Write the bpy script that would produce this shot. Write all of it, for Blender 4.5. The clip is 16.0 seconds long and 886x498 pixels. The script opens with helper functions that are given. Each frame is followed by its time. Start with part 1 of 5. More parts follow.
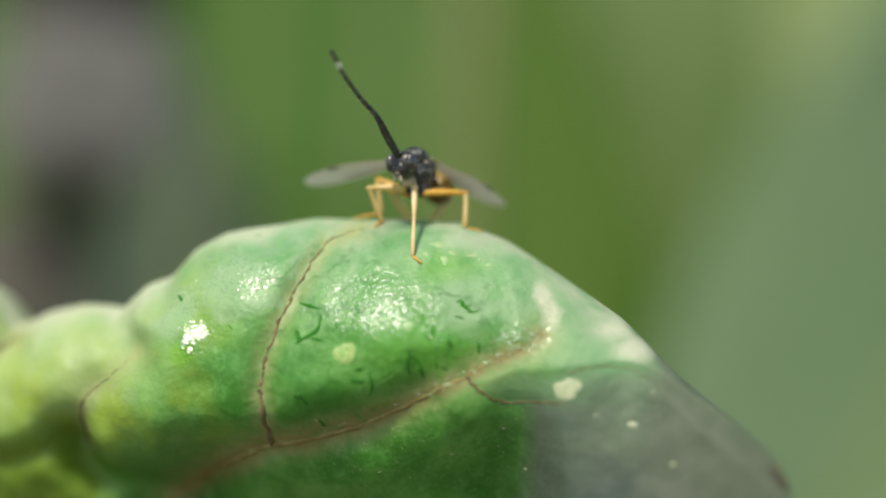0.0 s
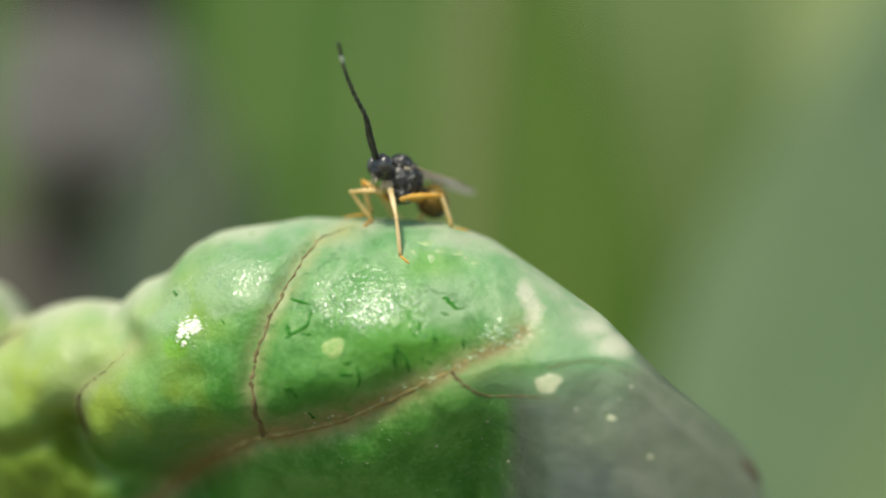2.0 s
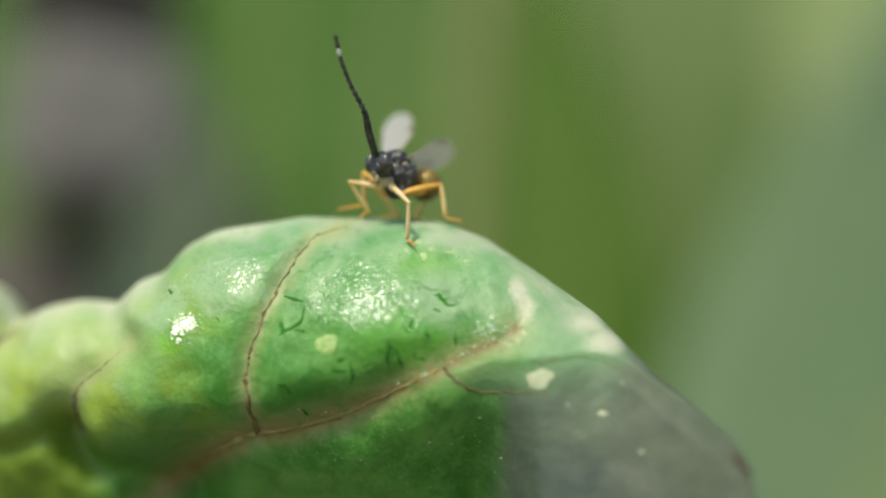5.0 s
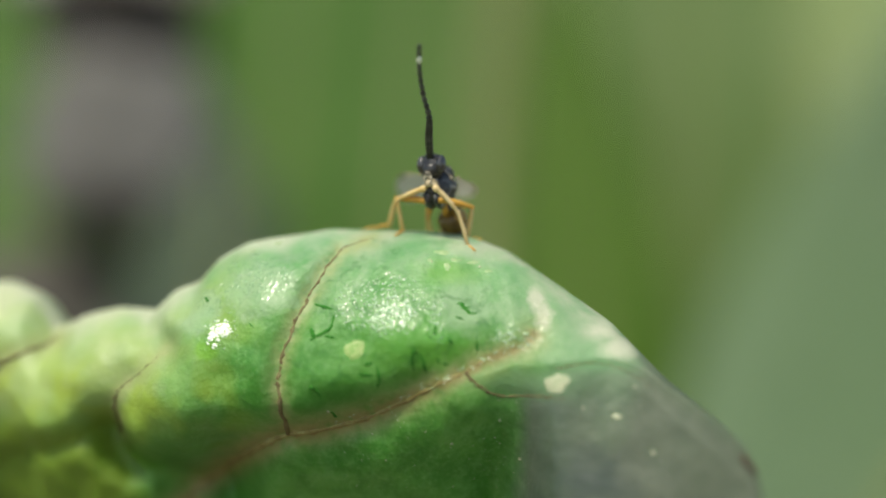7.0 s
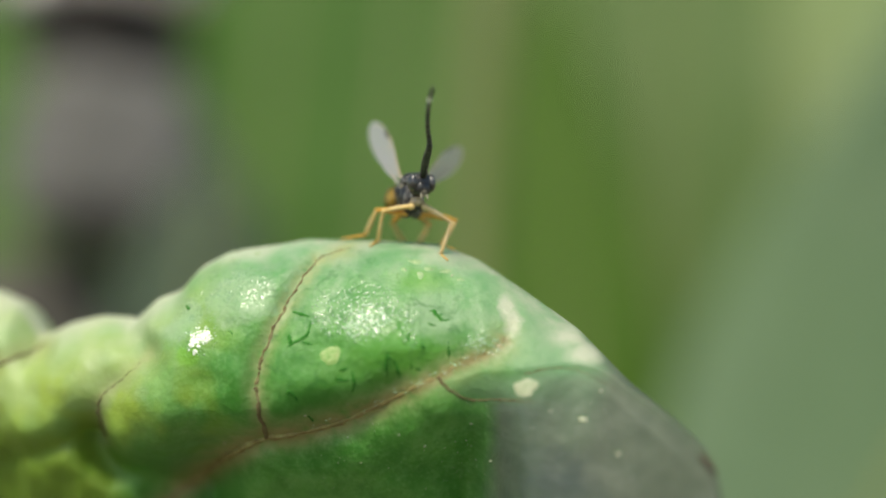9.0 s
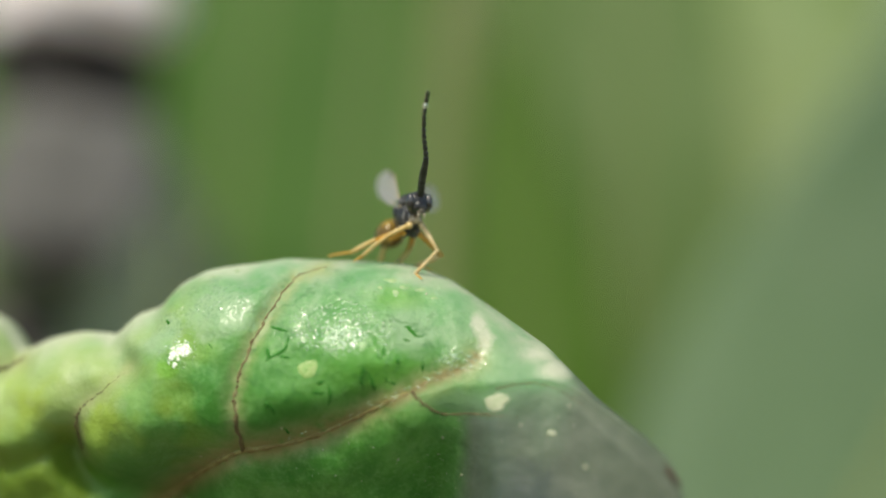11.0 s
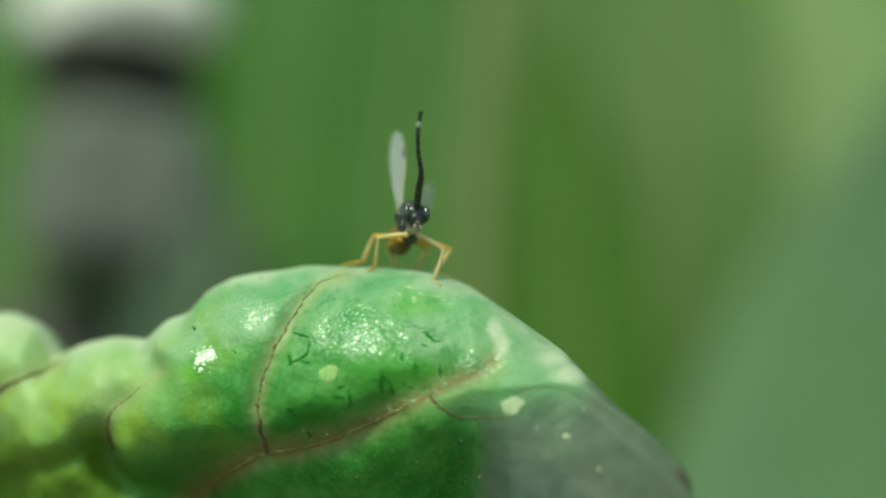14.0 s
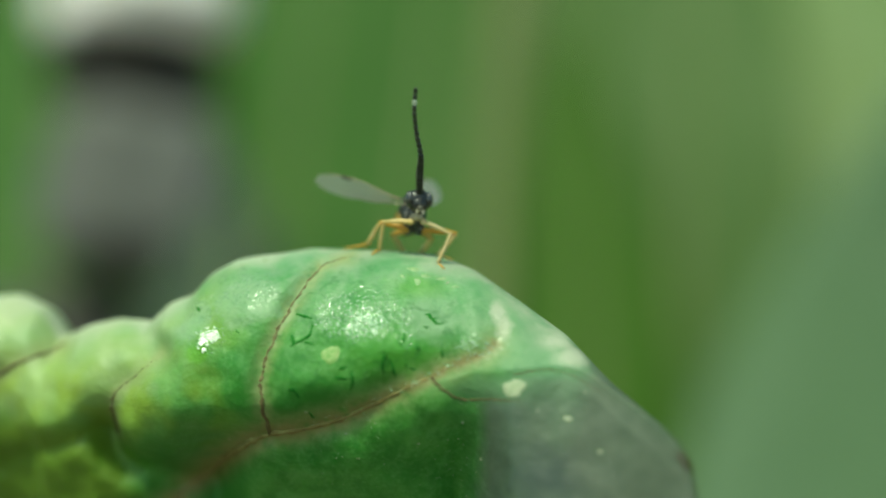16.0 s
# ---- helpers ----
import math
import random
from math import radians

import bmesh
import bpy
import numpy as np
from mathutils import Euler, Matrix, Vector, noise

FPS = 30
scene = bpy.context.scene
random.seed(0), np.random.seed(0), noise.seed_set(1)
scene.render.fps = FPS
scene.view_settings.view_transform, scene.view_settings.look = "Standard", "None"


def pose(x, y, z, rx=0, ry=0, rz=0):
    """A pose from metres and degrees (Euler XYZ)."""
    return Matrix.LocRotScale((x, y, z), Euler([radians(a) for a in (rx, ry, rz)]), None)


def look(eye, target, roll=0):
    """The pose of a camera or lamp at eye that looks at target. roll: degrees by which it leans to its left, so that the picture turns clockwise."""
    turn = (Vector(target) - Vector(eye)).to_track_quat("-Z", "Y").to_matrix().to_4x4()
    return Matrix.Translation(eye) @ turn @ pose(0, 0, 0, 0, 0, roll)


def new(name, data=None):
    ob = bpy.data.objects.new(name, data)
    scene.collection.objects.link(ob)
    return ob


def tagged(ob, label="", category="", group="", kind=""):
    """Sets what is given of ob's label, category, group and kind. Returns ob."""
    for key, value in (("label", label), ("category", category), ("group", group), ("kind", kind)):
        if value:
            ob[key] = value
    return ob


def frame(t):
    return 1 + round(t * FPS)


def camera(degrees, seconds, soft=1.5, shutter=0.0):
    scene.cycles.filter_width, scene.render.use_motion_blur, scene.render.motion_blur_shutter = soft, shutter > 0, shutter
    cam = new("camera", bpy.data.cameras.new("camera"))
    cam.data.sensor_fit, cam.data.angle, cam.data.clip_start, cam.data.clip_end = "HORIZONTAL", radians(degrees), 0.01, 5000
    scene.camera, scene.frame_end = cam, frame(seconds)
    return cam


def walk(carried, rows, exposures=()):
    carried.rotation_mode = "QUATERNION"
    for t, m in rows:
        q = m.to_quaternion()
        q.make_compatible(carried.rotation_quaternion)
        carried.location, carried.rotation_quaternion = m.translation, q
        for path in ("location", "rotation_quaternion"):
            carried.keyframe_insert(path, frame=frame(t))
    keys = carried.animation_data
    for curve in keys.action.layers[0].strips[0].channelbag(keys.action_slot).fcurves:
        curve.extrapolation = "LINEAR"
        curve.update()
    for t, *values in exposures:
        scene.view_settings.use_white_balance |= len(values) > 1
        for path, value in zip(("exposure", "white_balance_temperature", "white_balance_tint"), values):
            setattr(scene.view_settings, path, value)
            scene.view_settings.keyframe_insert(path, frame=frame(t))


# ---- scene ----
MM = 0.001

# ---- camera ----
cam = camera(40.0, 16.0, soft=2.1, shutter=0.5)
PATH = [
    (0, pose(0.00000, -0.04000, 0.00000, 90.001, -0.000, -0.003)),
    (0.5, pose(0.00039, -0.04036, -0.00000, 90.216, -0.110, 0.747)),
    (1, pose(0.00060, -0.04078, -0.00015, 90.271, -0.167, 0.386)),
    (1.5, pose(0.00052, -0.04122, 0.00035, 89.835, -0.149, 0.482)),
    (2, pose(0.00057, -0.04124, -0.00022, 90.254, -0.361, 0.196)),
    (2.5, pose(0.00068, -0.04185, 0.00034, 89.801, -0.218, 1.984)),
    (3, pose(0.00044, -0.04253, -0.00028, 90.706, -0.203, 0.826)),
    (3.5, pose(0.00064, -0.04223, -0.00049, 90.790, 0.073, -0.719)),
    (4, pose(0.00100, -0.04103, -0.00108, 91.453, -0.277, 0.236)),
    (4.2, pose(0.00086, -0.04128, -0.00086, 91.220, -0.045, 0.020)),
    (6.3, pose(0.00136, -0.04178, -0.00119, 91.201, -0.790, 1.501)),
    (6.5, pose(0.00022, -0.04341, -0.00077, 91.689, -0.503, 1.242)),
    (7, pose(0.00090, -0.04367, -0.00110, 91.835, -0.491, 1.338)),
    (7.5, pose(0.00091, -0.04445, -0.00096, 92.045, -0.289, 1.132)),
    (8, pose(0.00112, -0.04455, -0.00116, 92.292, -0.363, 0.685)),
    (8.5, pose(0.00141, -0.04473, -0.00145, 92.772, -0.455, 0.739)),
    (9, pose(0.00145, -0.04518, -0.00130, 92.482, -0.442, 0.758)),
    (9.2, pose(0.00127, -0.04526, -0.00179, 93.031, -0.350, 0.627)),
    (11.3, pose(0.00091, -0.04670, -0.00249, 94.832, -1.175, -1.258)),
    (11.5, pose(0.00149, -0.04676, -0.00172, 94.376, -0.955, 0.300)),
    (12, pose(0.00155, -0.04820, -0.00129, 94.477, -0.761, 1.097)),
    (12.5, pose(0.00202, -0.04755, -0.00171, 94.478, -0.833, 1.739)),
    (13, pose(0.00219, -0.04721, -0.00226, 94.915, -1.320, 1.865)),
    (13.5, pose(0.00243, -0.04753, -0.00202, 94.447, -0.586, 1.189)),
    (14, pose(0.00197, -0.04769, -0.00215, 94.607, -0.934, 0.987)),
    (14.5, pose(0.00160, -0.04904, -0.00202, 94.544, -1.329, 1.575)),
    (15, pose(0.00163, -0.04896, -0.00228, 94.547, -1.116, 0.714)),
    (15.5, pose(0.00188, -0.04782, -0.00290, 94.369, -0.817, -0.184)),
    (16, pose(0.00257, -0.04767, -0.00281, 94.606, -1.423, 1.842)),
]
LIGHT_CHANGES = [(0, 0.52, 7300, 4), (4, 0.52, 7300, 4), (9, 0.50, 7300, 4), (12.8, 0.42, 7300, 4), (13.3, 0.32, 7200, -31), (16, 0.34, 7200, -27)]
walk(cam, PATH, LIGHT_CHANGES)
cam.data.dof.use_dof = True
cam.data.dof.aperture_fstop = 13.0
cam.data.dof.aperture_blades = 0

# ---- daylight ----
SUN_UP, SUN_TURN = 57.0, 203.0      # degrees above the horizon, compass turn
sky = bpy.data.worlds.new("sky")
sky.use_nodes = True
scene.world = sky
wn = sky.node_tree
tex = wn.nodes.new("ShaderNodeTexSky")
tex.sky_type, tex.sun_disc = "NISHITA", False
tex.sun_elevation, tex.sun_rotation = radians(SUN_UP), radians(SUN_TURN)
wn.links.new(tex.outputs["Color"], wn.nodes["Background"].inputs["Color"])
wn.nodes["Background"].inputs["Strength"].default_value = 0.15
lamp = bpy.data.lights.new("sun", "SUN")
lamp.energy, lamp.angle, lamp.color = 3.3, radians(9.0), (1.0, 0.95, 0.87)
sun = new("sun", lamp)
SUN_WAY = Vector((math.sin(radians(SUN_TURN)) * math.cos(radians(SUN_UP)), math.cos(radians(SUN_TURN)) * math.cos(radians(SUN_UP)), math.sin(radians(SUN_UP))))
sun.matrix_world = look(SUN_WAY * 2, (0, 0, 0))


# ---- materials ----
def material(name, colours, size, rough=0.5, bump=0.0, bump_size=None, metal=0.0, coat=0.0, through_light=0.0, through_colour=None, spec=0.5, stretch=(1, 1, 1)):
    """A surface of two or three colours mixed by noise at two scales, with fine relief. size: metres of the larger pattern."""
    m = bpy.data.materials.new(name)
    m.use_nodes = True
    t = m.node_tree
    n, link = t.nodes, t.links.new
    b = n["Principled BSDF"]
    co = n.new("ShaderNodeTexCoord")
    mp = n.new("ShaderNodeMapping")
    mp.inputs["Scale"].default_value = stretch
    link(co.outputs["Object"], mp.inputs["Vector"])
    big, small = n.new("ShaderNodeTexNoise"), n.new("ShaderNodeTexNoise")
    big.inputs["Scale"].default_value, big.inputs["Detail"].default_value = 1 / size, 4
    small.inputs["Scale"].default_value, small.inputs["Detail"].default_value = 7 / size, 3
    mix = n.new("ShaderNodeMix")
    mix.inputs["Factor"].default_value = 0.35
    for tx in (big, small):
        link(mp.outputs[0], tx.inputs["Vector"])
    link(big.outputs["Fac"], mix.inputs["A"])
    link(small.outputs["Fac"], mix.inputs["B"])
    ramp = n.new("ShaderNodeValToRGB")
    e = ramp.color_ramp.elements
    e[0].position, e[1].position = 0.34, 0.66
    e[0].color, e[1].color = (*colours[0], 1), (*colours[-1], 1)
    if len(colours) == 3:
        k = e.new(0.5)
        k.color = (*colours[1], 1)
    link(mix.outputs["Result"], ramp.inputs["Fac"])
    link(ramp.outputs["Color"], b.inputs["Base Color"])
    b.inputs["Roughness"].default_value, b.inputs["Metallic"].default_value = rough, metal
    b.inputs["Coat Weight"].default_value, b.inputs["Specular IOR Level"].default_value = coat, spec
    if bump:
        bt, bp = n.new("ShaderNodeTexNoise"), n.new("ShaderNodeBump")
        bt.inputs["Scale"].default_value, bt.inputs["Detail"].default_value = 1 / (bump_size or size / 10), 5
        link(mp.outputs[0], bt.inputs["Vector"])
        link(bt.outputs["Fac"], bp.inputs["Height"])
        bp.inputs["Strength"].default_value, bp.inputs["Distance"].default_value = 1.0, bump
        link(bp.outputs["Normal"], b.inputs["Normal"])
    if through_light:
        tr, ms = n.new("ShaderNodeBsdfTranslucent"), n.new("ShaderNodeMixShader")
        tr.inputs["Color"].default_value = (*(through_colour or colours[-1]), 1)
        ms.inputs["Fac"].default_value = through_light
        link(b.outputs[0], ms.inputs[1])
        link(tr.outputs[0], ms.inputs[2])
        link(ms.outputs[0], n["Material Output"].inputs["Surface"])
    return m


def leaf_material():
    """The crinkled leaf: fresh green between the veins, yellower towards its base, greyer towards its tip, wet patches;
    some shade and sheen is put into the colour.
    """
    m = bpy.data.materials.new("crinkled_leaf")
    m.use_nodes = True
    t = m.node_tree
    n, link = t.nodes, t.links.new
    b = n["Principled BSDF"]
    co = n.new("ShaderNodeTexCoord")

    def noise_at(size, detail=4, rough=0.55):
        x = n.new("ShaderNodeTexNoise")
        x.inputs["Scale"].default_value, x.inputs["Detail"].default_value, x.inputs["Roughness"].default_value = 1 / (size * MM), detail, rough
        link(co.outputs["Object"], x.inputs["Vector"])
        return x.outputs["Fac"]

    def ramp(fac, *stops):
        r = n.new("ShaderNodeValToRGB")
        e = r.color_ramp.elements
        for i, (p, c) in enumerate(stops):
            k = e[i] if i < 2 else e.new(p)
            k.position, k.color = p, ((*c, 1) if isinstance(c, tuple) else (c, c, c, 1))
        link(fac, r.inputs["Fac"])
        return r.outputs["Color"]

    def blend(fac, a, c):
        x = n.new("ShaderNodeMix")
        x.data_type = "RGBA"
        link(fac, x.inputs[0])
        link(a, x.inputs[6])
        if isinstance(c, tuple):
            x.inputs[7].default_value = (*c, 1)
        else:
            link(c, x.inputs[7])
        return x.outputs[2]

    def calc(kind, a, c=0.0):
        x = n.new("ShaderNodeMath")
        x.operation = kind
        for k, v in enumerate((a, c)):
            if isinstance(v, (int, float)):
                x.inputs[k].default_value = v
            else:
                link(v, x.inputs[k])
        return x.outputs[0]

    sep = n.new("ShaderNodeSeparateXYZ")
    link(co.outputs["Object"], sep.inputs[0])
    px = calc("MULTIPLY", sep.outputs[0], 1000)
    pz = calc("MULTIPLY", sep.outputs[2], 1000)
    blot, fine, grain = noise_at(3.0), noise_at(0.55, 6, 0.65), noise_at(0.14, 3, 0.6)
    off = calc("SUBTRACT", blot, 0.5)
    broad = noise_at(1.3, 4, 0.6)

    def spread(value, lo, hi):
        x = n.new("ShaderNodeMapRange")
        x.inputs["From Min"].default_value, x.inputs["From Max"].default_value = lo, hi
        link(value, x.inputs["Value"])
        return x.outputs[0]

    def near(x, z, rx, rz, soft=0.6):
        """1 within an uneven oval about (x, z), 0 outside."""
        u = calc("DIVIDE", calc("SUBTRACT", px, x), rx)
        v = calc("DIVIDE", calc("SUBTRACT", pz, z), rz)
        r = calc("SQRT", calc("ADD", calc("MULTIPLY", u, u), calc("MULTIPLY", v, v)))
        r = calc("ADD", r, calc("MULTIPLY", calc("SUBTRACT", fine, 0.5), 2.2))
        return spread(r, 1.0 + soft * 0.5, 1.0 - soft * 0.5)

    green = ramp(blot, (0.34, (0.036, 0.195, 0.018)), (0.68, (0.15, 0.37, 0.078)), (0.5, (0.075, 0.27, 0.036)))
    green = blend(ramp(fine, (0.45, 0.0), (0.72, 0.45)), green, (0.19, 0.43, 0.13))
    green = blend(ramp(noise_at(0.9, 5, 0.7), (0.38, 0.65), (0.51, 0.0)), green, (0.028, 0.18, 0.014))
    green = blend(ramp(grain, (0.5, 0.0), (0.75, 0.45)), green, (0.24, 0.46, 0.15))
    green = blend(ramp(noise_at(0.22, 4, 0.7), (0.34, 0.6), (0.46, 0.0)), green, (0.035, 0.18, 0.02))
    # yellower towards the base
    base = spread(calc("ADD", px, calc("MULTIPLY", off, 10.0)), -7.0, -13.0)
    base = calc("MULTIPLY", base, spread(calc("ADD", pz, calc("MULTIPLY", off, 3.0)), -7.6, -4.6))
    green = blend(calc("MULTIPLY", base, 0.85), green, (0.39, 0.49, 0.17))
    yellow = calc("MULTIPLY", calc("MULTIPLY", spread(px, -6.0, -8.5), spread(pz, -8.0, -5.5)), spread(noise_at(2.0, 1.5, 0.5), 0.42, 0.58))
    green = blend(calc("MULTIPLY", yellow, 0.65), green, (0.30, 0.40, 0.03))
    low = calc("MULTIPLY", spread(calc("ADD", px, calc("MULTIPLY", off, 3.0)), -10.5, -12.5), spread(pz, -5.8, -6.8))
    green = blend(calc("MULTIPLY", low, 0.85), green, (0.155, 0.23, 0.018))
    # darker green below the left lobe, with its shade put into the colour
    green = blend(calc("MULTIPLY", near(-9.6, -7.3, 2.4, 0.8, 1.4), 0.45), green, (0.028, 0.15, 0.014))
    # greyer towards the tip; grey sheen and shade on the fold put into its colour
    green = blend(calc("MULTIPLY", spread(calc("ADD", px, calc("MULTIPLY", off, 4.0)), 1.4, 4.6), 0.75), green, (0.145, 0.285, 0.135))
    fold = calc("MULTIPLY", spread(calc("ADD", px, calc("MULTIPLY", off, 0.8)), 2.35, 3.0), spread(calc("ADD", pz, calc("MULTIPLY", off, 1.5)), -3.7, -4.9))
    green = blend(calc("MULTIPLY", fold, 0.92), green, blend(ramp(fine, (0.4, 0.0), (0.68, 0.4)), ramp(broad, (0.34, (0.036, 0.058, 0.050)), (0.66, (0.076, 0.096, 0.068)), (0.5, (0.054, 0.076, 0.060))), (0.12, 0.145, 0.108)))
    band = near(-0.2, -3.1, 1.9, 0.9, 1.2)
    green = blend(calc("MULTIPLY", band, 0.5), green, (0.115, 0.38, 0.03))
    # dark where the lobe turns under: its shade is put into the green
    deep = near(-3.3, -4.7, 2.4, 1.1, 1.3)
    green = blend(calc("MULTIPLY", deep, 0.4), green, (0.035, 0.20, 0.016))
    # the grey is paler beside the fold and darker further on, olive under the arched line
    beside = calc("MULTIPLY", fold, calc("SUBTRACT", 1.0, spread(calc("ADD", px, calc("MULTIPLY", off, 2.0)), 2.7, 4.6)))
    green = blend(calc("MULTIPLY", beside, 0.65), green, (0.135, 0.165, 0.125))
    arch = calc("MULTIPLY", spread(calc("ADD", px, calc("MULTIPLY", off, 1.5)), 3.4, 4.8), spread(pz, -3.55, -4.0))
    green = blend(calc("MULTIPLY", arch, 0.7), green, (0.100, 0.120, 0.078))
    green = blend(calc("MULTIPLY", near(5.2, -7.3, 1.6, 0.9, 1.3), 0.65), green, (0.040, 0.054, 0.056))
    # lighter jade, put in to offset the shade where the blade turns under
    jade = near(2.4, -4.25, 1.2, 0.4, 1.0)
    green = blend(calc("MULTIPLY", jade, 0.55), green, (0.20, 0.34, 0.18))
    # paler along the top
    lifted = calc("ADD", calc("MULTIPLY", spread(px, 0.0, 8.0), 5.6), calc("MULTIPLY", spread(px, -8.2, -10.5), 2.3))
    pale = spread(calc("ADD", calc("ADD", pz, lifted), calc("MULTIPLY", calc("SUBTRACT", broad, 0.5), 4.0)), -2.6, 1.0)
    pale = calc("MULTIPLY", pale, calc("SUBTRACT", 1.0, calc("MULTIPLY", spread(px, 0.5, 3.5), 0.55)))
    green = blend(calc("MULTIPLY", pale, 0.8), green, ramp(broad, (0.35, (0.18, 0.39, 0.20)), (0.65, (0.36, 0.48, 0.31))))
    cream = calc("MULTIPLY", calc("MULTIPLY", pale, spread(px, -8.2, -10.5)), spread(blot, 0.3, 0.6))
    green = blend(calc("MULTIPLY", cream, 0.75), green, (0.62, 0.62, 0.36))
    # grey-olive at the tip, with its shade put into the colour
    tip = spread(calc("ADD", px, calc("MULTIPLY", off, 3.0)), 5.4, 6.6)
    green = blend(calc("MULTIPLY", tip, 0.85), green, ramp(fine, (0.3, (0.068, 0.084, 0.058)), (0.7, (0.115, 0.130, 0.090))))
    rim = n.new("ShaderNodeAttribute")
    rim.attribute_name = "by_rim"
    dry = calc("MULTIPLY", rim.outputs["Fac"], spread(noise_at(0.8, 3, 0.5), 0.30, 0.60))
    dry = calc("MULTIPLY", dry, spread(px, 7.2, 5.8))
    green = blend(calc("MULTIPLY", dry, 0.8), green, (0.46, 0.48, 0.35))
    worn = calc("MAXIMUM", calc("MAXIMUM", near(3.14, -1.42, 0.26, 0.46, 0.9), near(3.36, -1.95, 0.30, 0.42, 0.9)), calc("MAXIMUM", near(5.25, -2.52, 0.55, 0.26, 1.3), near(5.85, -3.08, 0.50, 0.32, 1.3)))
    green = blend(calc("MULTIPLY", worn, 0.9), green, (0.52, 0.53, 0.40))
    # left rim whitened: light through the thin edge, put into the colour
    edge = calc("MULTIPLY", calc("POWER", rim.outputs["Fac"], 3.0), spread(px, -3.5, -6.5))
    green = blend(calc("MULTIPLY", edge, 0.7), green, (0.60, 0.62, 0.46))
    vein = n.new("ShaderNodeAttribute")
    vein.attribute_name = "by_vein"
    green = blend(calc("MULTIPLY", vein.outputs["Fac"], spread(fine, 0.25, 0.6)), green, (0.34, 0.38, 0.16))
    main = n.new("ShaderNodeAttribute")
    main.attribute_name = "by_main"
    green = blend(calc("MULTIPLY", main.outputs["Fac"], spread(fine, 0.2, 0.5)), green, (0.26, 0.21, 0.08))
    # silvery sheen, put into the base colour as pale patches
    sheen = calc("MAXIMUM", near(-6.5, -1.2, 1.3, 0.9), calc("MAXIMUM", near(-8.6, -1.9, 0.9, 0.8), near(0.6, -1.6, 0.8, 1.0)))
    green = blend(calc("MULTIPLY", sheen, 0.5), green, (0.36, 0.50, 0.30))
    # thin dark cracks in the skin
    crack = n.new("ShaderNodeTexVoronoi")
    crack.feature = "DISTANCE_TO_EDGE"
    crack.inputs["Scale"].default_value = 1 / (1.1 * MM)
    wv = n.new("ShaderNodeVectorMath")
    wv.operation = "MULTIPLY_ADD"
    nz = n.new("ShaderNodeTexNoise")
    nz.inputs["Scale"].default_value = 1 / (0.7 * MM)
    link(co.outputs["Object"], nz.inputs["Vector"])
    link(nz.outputs["Color"], wv.inputs[0])
    wv.inputs[1].default_value = (0.9 * MM, 0.9 * MM, 0.9 * MM)
    link(co.outputs["Object"], wv.inputs[2])
    link(wv.outputs[0], crack.inputs["Vector"])
    line = calc("MULTIPLY", spread(crack.outputs["Distance"], 0.085, 0.035), spread(noise_at(0.9, 2), 0.52, 0.57))
    vivid = calc("MAXIMUM", near(-8.15, -3.3, 0.45, 0.35), calc("MULTIPLY", near(0.15, -0.55, 0.9, 0.4, 1.2), 0.6))
    green = blend(calc("MULTIPLY", vivid, 0.6), green, (0.17, 0.42, 0.015))
    line = calc("MULTIPLY", line, near(-2.0, -2.6, 4.2, 2.6))
    green = blend(calc("MULTIPLY", line, 0.45), green, (0.012, 0.12, 0.014))
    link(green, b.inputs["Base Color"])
    wet = near(-2.2, -1.75, 1.6, 0.9)
    for args in ((-7.9, -2.8, 0.62, 0.62), (-6.6, -0.7, 1.2, 0.8), (2.5, -2.7, 0.8, 0.4), (-0.2, -2.3, 0.5, 0.9), (-8.3, -1.6, 0.7, 0.6)):
        wet = calc("MAXIMUM", wet, near(*args))
    wet = calc("MULTIPLY", wet, spread(noise_at(0.14, 1.5, 0.5), 0.47, 0.58))
    shine = n.new("ShaderNodeMix")
    link(wet, shine.inputs["Factor"])
    shine.inputs["A"].default_value, shine.inputs["B"].default_value = 0.52, 0.2
    link(shine.outputs["Result"], b.inputs["Roughness"])
    b.inputs["Specular IOR Level"].default_value = 0.55
    link(wet, b.inputs["Coat Weight"])
    b.inputs["Coat Roughness"].default_value = 0.06
    bp, bq = n.new("ShaderNodeBump"), n.new("ShaderNodeBump")
    link(noise_at(0.15, 1.5, 0.5), bp.inputs["Height"])
    link(noise_at(0.7, 4, 0.6), bq.inputs["Height"])
    link(calc("SUBTRACT", 0.10 * MM, calc("MULTIPLY", tip, 0.06 * MM)), bq.inputs["Distance"])
    link(calc("ADD", calc("MULTIPLY", wet, 0.05 * MM), 0.012 * MM), bp.inputs["Distance"])
    link(bq.outputs["Normal"], bp.inputs["Normal"])
    link(bp.outputs["Normal"], b.inputs["Normal"])
    link(bp.outputs["Normal"], b.inputs["Coat Normal"])
    tr, ms = n.new("ShaderNodeBsdfTranslucent"), n.new("ShaderNodeMixShader")
    link(blend(base, ramp(blot, (0, (0.10, 0.42, 0.03)), (1, (0.16, 0.5, 0.05))), (0.45, 0.6, 0.12)), tr.inputs["Color"])
    ms.inputs["Fac"].default_value = 0.30
    link(b.outputs[0], ms.inputs[1])
    link(tr.outputs[0], ms.inputs[2])
    link(ms.outputs[0], n["Material Output"].inputs["Surface"])
    return m


